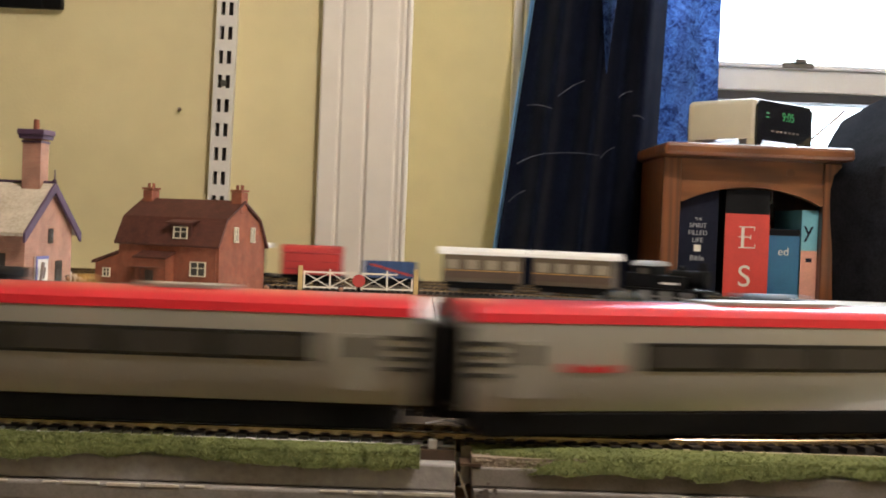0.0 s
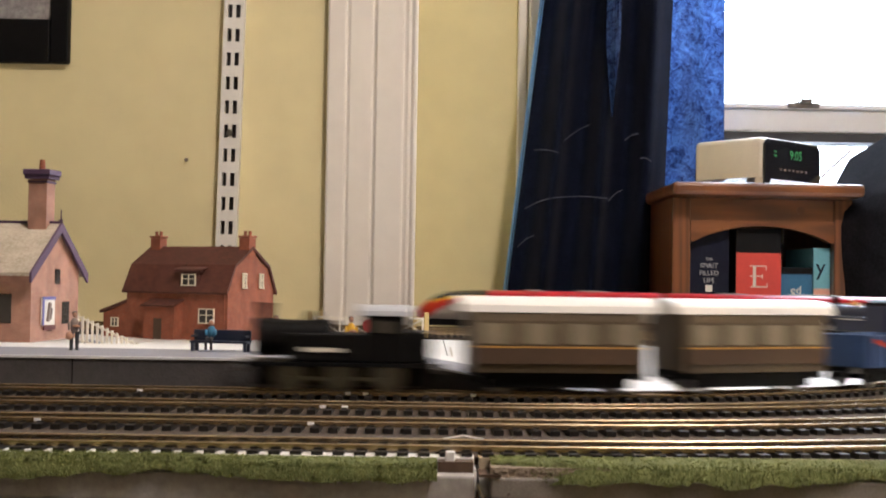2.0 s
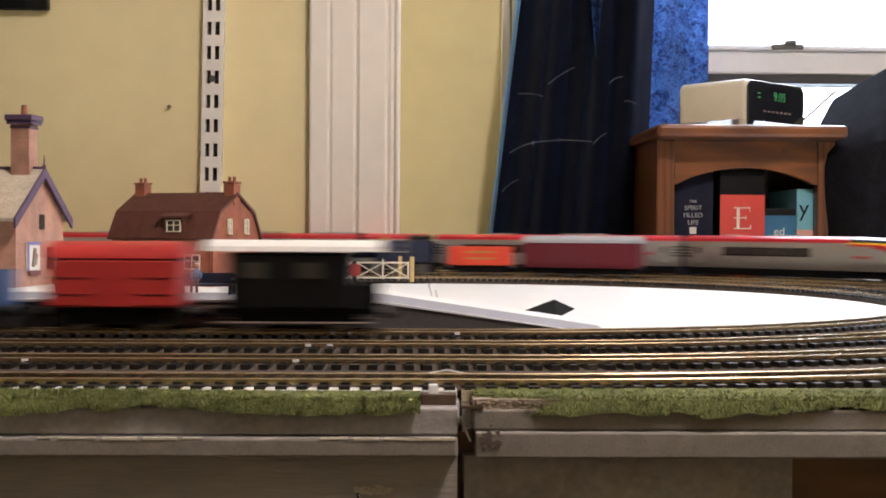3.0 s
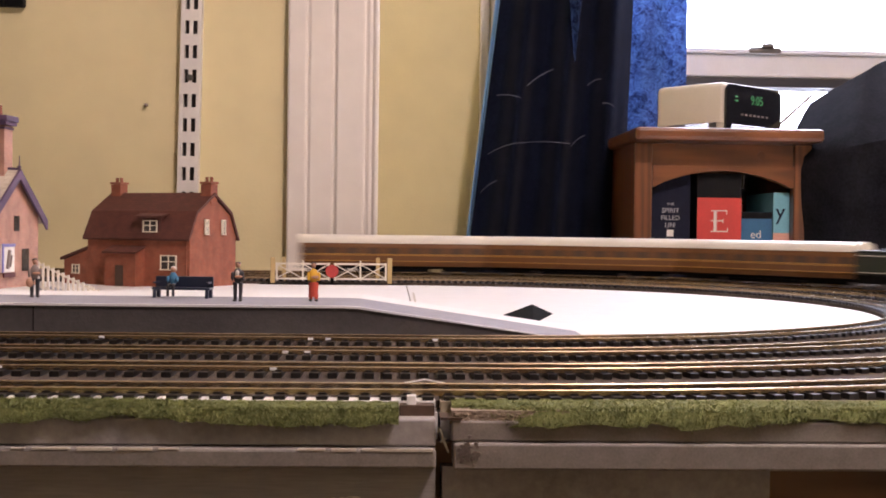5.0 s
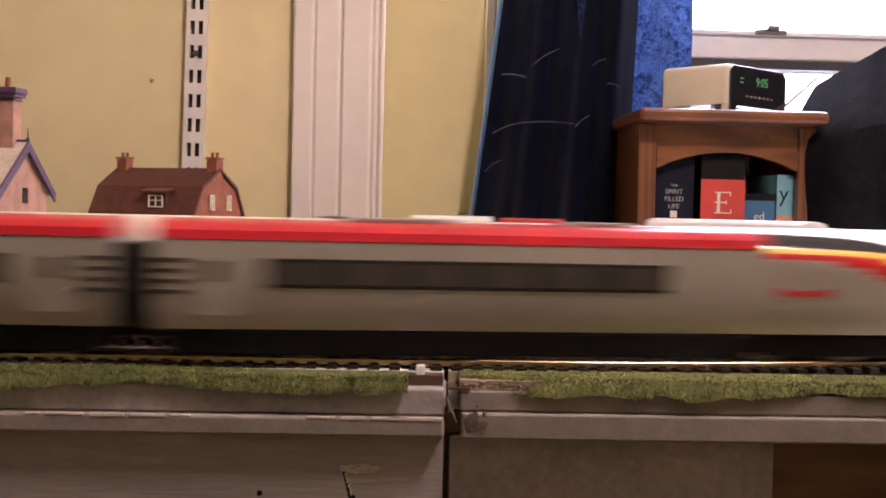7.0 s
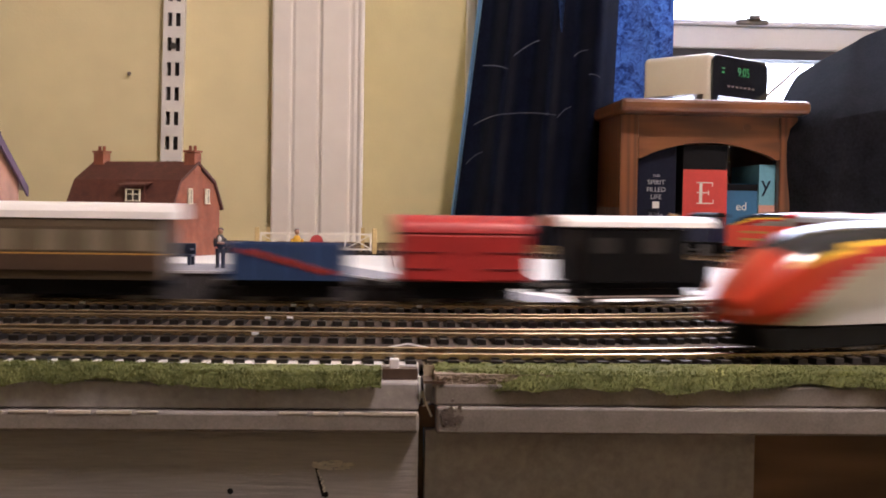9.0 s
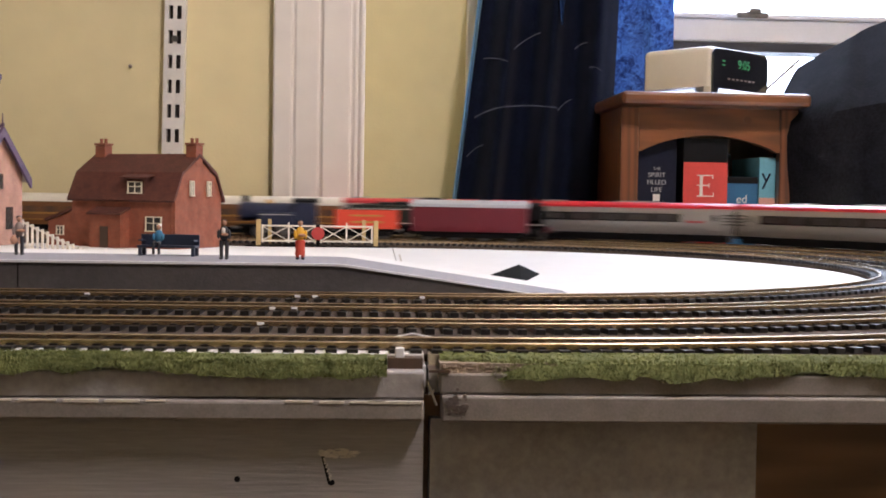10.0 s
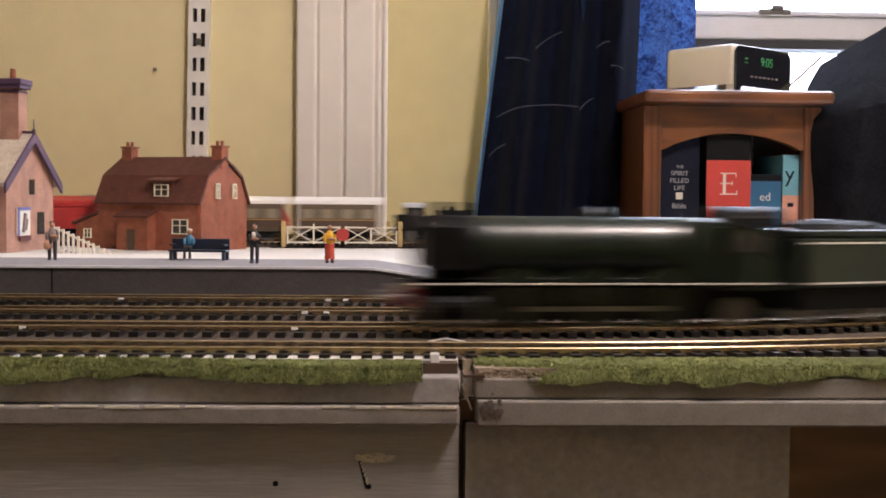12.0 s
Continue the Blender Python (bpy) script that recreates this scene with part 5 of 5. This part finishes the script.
# little mixed train on the inner oval
RUN_C = [(0, 1.065), (1.9, 0.138), (2.2, -0.022), (2.6, -0.210), (5.5, -1.840), (5.9, -2.048), (8.8, -3.508), (9.0, -3.627), (9.4, -3.882), (11.9, -5.41), (12, -5.465)]
tk = thing("tank_engine", pose(0, 0, 0), "small black tank engine", "engine", "little mixed train")
part("boiler", cyl(cyl(B(), 0.0092, 0.040, (-0.022, 0, 0.0330), "X", 24), 0.0096, 0.012, (-0.0385, 0, 0.0330), "X", 24), M_BLACK, tk, smooth=True)
part("side_tank", box(B(), -0.026, 0.012, -0.0160, 0.0160, 0.0215, 0.0355, 0.0008), M_BLACK, tk)
part("cab", box(B(), 0.0122, 0.0360, -0.0162, 0.0162, 0.0215, 0.0450, 0.0006), M_BLACK, tk)
part("bunker", box(B(), 0.0362, 0.0470, -0.0158, 0.0158, 0.0215, 0.0370, 0.0008), M_BLACK, tk)
part("cab_roof", prism(B(), arc_roof(0.0170, 0.0452, 0.0505), 0.0105, 0.0380, "X"), M_SROOF, tk, smooth=True)
part("chimney", cyl(cyl(B(), 0.0030, 0.0085, (-0.0385, 0, 0.0455), "Z", 14, 0.0036), 0.0040, 0.001, (-0.0385, 0, 0.0502), "Z", 14), M_BLACK, tk)
part("dome", ball(B(), 0.0042, (-0.014, 0, 0.0425), 1, 1, 1.1), M_BLACK, tk, smooth=True)
part("footplate", box(B(), -0.0475, 0.0490, -0.0165, 0.0165, 0.0190, 0.0213), M_BLACK, tk)
part("frames", box(B(), -0.044, 0.046, -0.0070, 0.0070, 0.0090, 0.0188), M_BLACK, tk)
for s in (-1, 1):
    part("tank_label", box(B(), -0.018, 0.002, s * 0.0162 - 0.0003, s * 0.0162 + 0.0003, 0.0265, 0.0285), M_FWHITE, tk, "pale printed bar")
    part("side_rod", box(B(), -0.026, 0.024, s * 0.0120 - 0.0006, s * 0.0120 + 0.0006, 0.0118, 0.0136), M_STEEL, tk)
    part("cab_window", box(B(), 0.0170, 0.0300, s * 0.0163 - 0.0004, s * 0.0163 + 0.0004, 0.0365, 0.0425), M_PANE, tk)
    for x in (-0.025, 0.0, 0.025):
        part("wheel", cyl(B(), 0.0085, 0.0022, (x, s * 0.0086, RAIL_TOP + 0.0083), "Y", 20), M_STEEL, tk)
    for e in (-0.0475, 0.0490):
        part("buffer", cyl(B(), 0.0020, 0.005, (e + (-0.0028 if e < 0 else 0.0028), s * 0.011, 0.0178), "X", 10), M_STEEL, tk)
CARS.append((tk, "C", RUN_C, -0.161, 0.025))
for k in (-1, 1):
    c = coach("short brown coach with beige windows and white roof", 0.106, "little mixed train", M_DKOLIVE, M_WROOF, over=0.006, half=0.0165, z_sole=0.0175, z_eave=0.0478, z_top=0.0560, lining=(0.0300,), four=True, lower=M_DKBROWN, band=M_BEIGE)
    CARS.append((c, "C", RUN_C, k * 0.0535 + 0.004, 0.028))


def wagon(name, label, length, group):
    ob = thing(name, pose(0, 0, 0), label, "wagon", group)
    h = length / 2
    part("underframe", box(B(), -h, h, -0.0120, 0.0120, 0.0150, 0.0180), M_BLACK, ob, "black underframe")
    bogie(ob, 0, (-length * 0.27, length * 0.27), 0.0060, "axle_frame")
    for s in (-1, 1):
        part("coupling", box(B(), min(s * (h + 0.0001), s * (h + 0.006)), max(s * (h + 0.0001), s * (h + 0.006)), -0.003, 0.003, 0.0125, 0.0155), M_BLACK, ob)
        for y in (-0.0105, 0.0105):
            part("buffer", cyl(B(), 0.0018, 0.004, (s * (h + 0.0021), y, 0.0165), "X", 10), M_STEEL, ob)
    return ob


bw = wagon("open_wagon", "blue open wagon with an orange diagonal stripe", 0.062, "little mixed train")
bb = box(box(box(box(B(), -0.030, 0.030, -0.0160, -0.0148, 0.0182, 0.0365), -0.030, 0.030, 0.0148, 0.0160, 0.0182, 0.0365), -0.030, -0.0288, -0.0147, 0.0147, 0.0182, 0.0365), 0.0288, 0.030, -0.0147, 0.0147, 0.0182, 0.0365)
part("body", bb, M_BLUE, bw)
part("floor", box(B(), -0.0286, 0.0286, -0.0146, 0.0146, 0.0182, 0.0195), M_DKBROWN, bw)
for s in (-1, 1):
    part("stripe", bar(B(), (-0.022 * s * -1, s * 0.0162, 0.0335), (0.024 * s * -1, s * 0.0162, 0.0215), 0.0006, 0.0022), M_ORANGE, bw, "orange diagonal stripe")
    for k in range(4):
        part("strap", box(B(), -0.024 + k * 0.016 - 0.0006, -0.024 + k * 0.016 + 0.0006, s * 0.0162 - 0.0003, s * 0.0162 + 0.0003, 0.0190, 0.0360), M_BLACK, bw)
CARS.append((bw, "C", RUN_C, 0.163, 0.017))
rw = wagon("covered_wagon", "red covered wagon with a rounded top", 0.070, "little mixed train")
part("body", box(B(), -0.034, 0.034, -0.0160, 0.0160, 0.0182, 0.0430, 0.0015), M_WRED, rw)
part("roof", prism(B(), arc_roof(0.0163, 0.0432, 0.0520), -0.0345, 0.0345, "X"), M_WRED, rw, smooth=True)
for s in (-1, 1):
    for z in (0.0245, 0.0330):
        part("plank_line", box(B(), -0.0335, 0.0335, s * 0.0161 - 0.0003, s * 0.0161 + 0.0003, z, z + 0.0006), M_MAROON, rw)
    part("door", box(B(), -0.010, 0.010, s * 0.0163 - 0.0004, s * 0.0163 + 0.0004, 0.0190, 0.0415), M_WRED, rw)
CARS.append((rw, "C", RUN_C, 0.252, 0.018))
bv = wagon("brake_van", "black brake van with a white roof", 0.088, "little mixed train")
part("body", box(B(), -0.034, 0.030, -0.0160, 0.0160, 0.0182, 0.0462, 0.0006), M_BLACK, bv)
for y in (-0.0152, 0.0152):
    part("veranda", box(B(), 0.0302, 0.0435, y - 0.0005, y + 0.0005, 0.0182, 0.0300), M_BLACK, bv)
    part("veranda_post", box(B(), 0.0420, 0.0435, y - 0.0007, y + 0.0007, 0.0302, 0.0470), M_BLACK, bv)
part("roof", prism(B(), arc_roof(0.0170, 0.0472, 0.0530), -0.0450, 0.0450, "X"), M_WROOF, bv, smooth=True)
part("roof_vent", cyl(B(), 0.0018, 0.006, (-0.012, 0, 0.0545), "Z", 10), M_BLACK, bv)
for s in (-1, 1):
    for x in (-0.020, 0.008):
        part("window", box(B(), x - 0.005, x + 0.005, s * 0.0160 - 0.0005, s * 0.0160 + 0.0005, 0.0335, 0.0415), M_PANE, bv)
    part("step_board", box(B(), -0.040, 0.040, s * 0.0150 - 0.0015, s * 0.0150 + 0.0015, 0.0105, 0.0112), M_FGREY, bv)
CARS.append((bv, "C", RUN_C, 0.343, 0.024))

# blue engine with the orange wagon and the maroon van
RUN_E = [(0, -0.495), (2.6, 0.907), (9.2, 4.669), (9.5, 4.803), (9.8, 4.935), (10.1, 5.092), (12, 6.111)]
be_ = thing("goods_engine", pose(0, 0, 0), "dark blue six-wheeled goods engine", "engine", "blue goods train")
part("boiler", cyl(cyl(B(), 0.0105, 0.052, (0.014, 0, 0.0365), "X", 24), 0.0110, 0.014, (0.0455, 0, 0.0365), "X", 24), M_DKBLUE, be_, smooth=True)
part("cab", box(B(), -0.038, -0.0125, -0.0165, 0.0165, 0.0215, 0.0475, 0.0008), M_DKBLUE, be_)
part("cab_roof", prism(B(), arc_roof(0.0170, 0.0477, 0.0530), -0.0400, -0.0105, "X"), M_BLACK, be_, smooth=True)
part("side_tank", box(B(), -0.0123, 0.030, -0.0160, 0.0160, 0.0215, 0.0360, 0.0008), M_DKBLUE, be_)
part("chimney", cyl(cyl(B(), 0.0032, 0.0085, (0.0455, 0, 0.0500), "Z", 14, 0.0038), 0.0042, 0.001, (0.0455, 0, 0.0546), "Z", 14), M_BLACK, be_)
part("dome", ball(B(), 0.0044, (0.018, 0, 0.0465), 1, 1, 1.1), M_GOLD, be_, "brass dome", smooth=True)
part("footplate", box(B(), -0.050, 0.0545, -0.0165, 0.0165, 0.0190, 0.0213), M_BLACK, be_)
part("frames", box(B(), -0.046, 0.050, -0.0070, 0.0070, 0.0090, 0.0188), M_BLACK, be_)
for s in (-1, 1):
    part("lining", box(B(), -0.010, 0.028, s * 0.0162 - 0.0003, s * 0.0162 + 0.0003, 0.0330, 0.0336), M_FWHITE, be_, "white lining")
    part("side_rod", box(B(), -0.028, 0.028, s * 0.0120 - 0.0006, s * 0.0120 + 0.0006, 0.0118, 0.0136), M_STEEL, be_)
    for x in (-0.027, 0.0, 0.027):
        part("wheel", cyl(B(), 0.0088, 0.0022, (x, s * 0.0086, RAIL_TOP + 0.0086), "Y", 20), M_STEEL, be_)
    part("buffer", cyl(B(), 0.0020, 0.005, (0.0573, s * 0.011, 0.0178), "X", 10), M_STEEL, be_)
CARS.append((be_, "B", RUN_E, 0.289, 0.027))
ow = wagon("open_wagon", "bright orange-red open wagon", 0.072, "blue goods train")
bb = box(box(box(box(B(), -0.037, 0.037, -0.0160, -0.0148, 0.0182, 0.0400), -0.037, 0.037, 0.0148, 0.0160, 0.0182, 0.0400), -0.037, -0.0358, -0.0147, 0.0147, 0.0182, 0.0400), 0.0358, 0.037, -0.0147, 0.0147, 0.0182, 0.0400)
part("body", bb, M_ORWAG, ow)
part("floor", box(B(), -0.0356, 0.0356, -0.0146, 0.0146, 0.0182, 0.0195), M_DKBROWN, ow)
for s in (-1, 1):
    for z in (0.0250, 0.0325):
        part("printed_bar", box(B(), -0.018, 0.018, s * 0.0161 - 0.0003, s * 0.0161 + 0.0003, z, z + 0.0022), M_GOLD, ow, "yellow printed bar")
CARS.append((ow, "B", RUN_E, 0.192, 0.02))
mv = coach("long maroon parcels van with silver roof", 0.142, "blue goods train", M_MAROON, M_SROOF, half=0.0168, z_sole=0.0165, z_eave=0.0450, z_top=0.0535, windows=False, category="van", name="parcels_van")
for s in (-1, 1):
    for x in (-0.042, 0.0, 0.042):
        part("door", box(B(), x - 0.012, x + 0.012, s * 0.0169 - 0.0004, s * 0.0169 + 0.0004, 0.0205, 0.0430), M_MAROON, mv)
CARS.append((mv, "B", RUN_E, 0.069, 0.04))

# ---- grass along the front edge ----
for gx0, gx1, ga, gb_ in ((-0.62, 0.119, 0.3835, 0.3990), (0.137, 0.72, 0.3835, 0.4030)):
    random.seed(int(100 * (gx1 + 3)))
    gt = thing("grass_strip", pose(0, 0, 0), "strip of green flock grass along the board edge", "grass", "grass strips", "stuff")
    def lift(x):
        """Tall flock at the far end, worn low towards the joint."""
        return max(0.25, min(1.0, 1 - (x - 0.03) / 0.06)) if gx0 < 0 else 0.35

    bm = B()
    nx, ny = int((gx1 - gx0) / 0.002), 7
    grid = []
    for i in range(nx + 1):
        x = gx0 + (gx1 - gx0) * i / nx
        wob = 0.0012 * noise.noise(Vector((x * 90, 1, 0))) + 0.0022 * noise.noise(Vector((x * 17, 5, 0)))
        back = 0.0065 * max(0, 1 - (x - 0.137) / 0.028) if gx0 > 0 else 0
        row = []
        for j in range(ny + 1):
            v = j / ny
            y = ga + back * (1 - v) + wob * (1 - v) + (gb_ - ga) * v
            z = 0.0008 + (0.0021 if gx0 < 0 else 0.0027) * v ** 0.7 + 0.0012 * math.sin(math.pi * min(1, v * 0.9 + 0.1)) * lift(x) + 0.0004 * noise.noise(Vector((x * 300, v * 5, 3))) - (0.0036 - 1.5 * wob + 0.0007 * noise.noise(Vector((x * 420, 2, 9))) if j == 0 else 0)
            row.append(bm.verts.new((x, y, z)))
        grid.append(row)
    for i in range(nx):
        for j in range(ny):
            bm.faces.new((grid[i][j], grid[i + 1][j], grid[i + 1][j + 1], grid[i][j + 1]))
    part("turf", bm, M_GRASS, gt)
    verts, faces = [], []
    near0, near1 = max(gx0, -0.12), min(gx1, 0.42)
    for k in range(30000):
        x = random.uniform(near0, near1)
        wob = 0.0012 * noise.noise(Vector((x * 90, 1, 0))) + 0.0022 * noise.noise(Vector((x * 17, 5, 0)))
        v = random.random() ** 1.5
        back = 0.0065 * max(0, 1 - (x - 0.137) / 0.028) if gx0 > 0 else 0
        y = ga + back * (1 - v) + wob * (1 - v) + (gb_ - ga) * v - 0.0004
        z = 0.0005 + (0.0021 if gx0 < 0 else 0.0027) * v ** 0.7 + 0.0012 * math.sin(math.pi * min(1, v * 0.9 + 0.1)) * lift(x) - (random.uniform(0, 0.0042 - 1.5 * wob)  if v < 0.13 else 0)
        hgt, a = random.uniform(0.0005, 0.0017) * (0.45 + 0.55 * lift(x) if v > 0.3 else 1.0), random.uniform(0, 6.28)
        wd = random.uniform(0.00010, 0.00018)
        n = len(verts)
        verts += [(x - wd * math.cos(a), y - wd * math.sin(a), z), (x + wd * math.cos(a), y + wd * math.sin(a), z), (x + random.uniform(-0.0010, 0.0010), y + random.uniform(-0.0014, 0.0006), z + hgt)]
        faces.append((n, n + 1, n + 2))
    me = bpy.data.meshes.new("fibres")
    me.from_pydata(verts, [], faces)
    me.materials.append(M_BLADE)
    fo = new("fibres", me)
    fo.parent = gt
    tagged(fo, kind="stuff")

# ---- sleepers: the front run as pieces, the rest joined ----
sl_v = [v.co.copy() for v in sleeper_me.vertices]
sl_f = [tuple(p.vertices) for p in sleeper_me.polygons]
for key, r in RADII.items():
    around = 2 * math.pi * r + 2 * STRAIGHT
    n = int(around / SLEEPER_PITCH)
    verts, faces = [], []
    for k in range(n):
        s = k * around / n - 0.5
        p, a = on_track(r, s)
        if -0.26 < s < 0.36:
            ob = new("sleeper", sleeper_me)
            ob.parent = TRACKS[key]
            ob.matrix_basis = Matrix.Translation((p.x, p.y, 0.0002)) @ Matrix.Rotation(a, 4, "Z")
        else:
            c, q, n0 = math.cos(a), math.sin(a), len(verts)
            verts += [(p.x + v.x * c - v.y * q, p.y + v.x * q + v.y * c, v.z + 0.0002) for v in sl_v]
            faces += [tuple(n0 + i for i in f) for f in sl_f]
    me = bpy.data.meshes.new("sleeper_run")
    me.from_pydata(verts, [], faces)
    me.materials.append(M_SLEEPER)
    fo = new("sleeper_run", me)
    fo.parent = TRACKS[key]
    tagged(fo, "black plastic sleepers", kind="stuff")


# ---- motion of the trains ----
def motions():
    """Each vehicle runs round its oval with both ends on the track."""
    times = np.arange(0, 12.01, 0.1)
    for ob, key, run, offset, base in CARS:
        fine = np.arange(-1, 13.01, 0.05)
        ts, ss = np.array([t for t, _ in run]), np.array([s for _, s in run])
        v0, v1 = (ss[1] - ss[0]) / (ts[1] - ts[0]), (ss[-1] - ss[-2]) / (ts[-1] - ts[-2])
        raw = np.interp(fine, ts, ss) + np.minimum(fine - ts[0], 0) * v0 + np.maximum(fine - ts[-1], 0) * v1
        ker = np.ones(9) / 9
        smooth = np.convolve(np.pad(raw, 4, mode="reflect", reflect_type="odd"), ker, "valid")
        rows = []
        r = RADII[key]
        for t in times:
            s = float(np.interp(t, fine, smooth)) + offset
            a, b = on_track(r, s - base)[0], on_track(r, s + base)[0]
            mid, d = (a + b) / 2, b - a
            rows.append((float(t), Matrix.Translation(mid) @ Matrix.Rotation(math.atan2(d.y, d.x), 4, "Z")))
        walk(ob, rows)


motions()
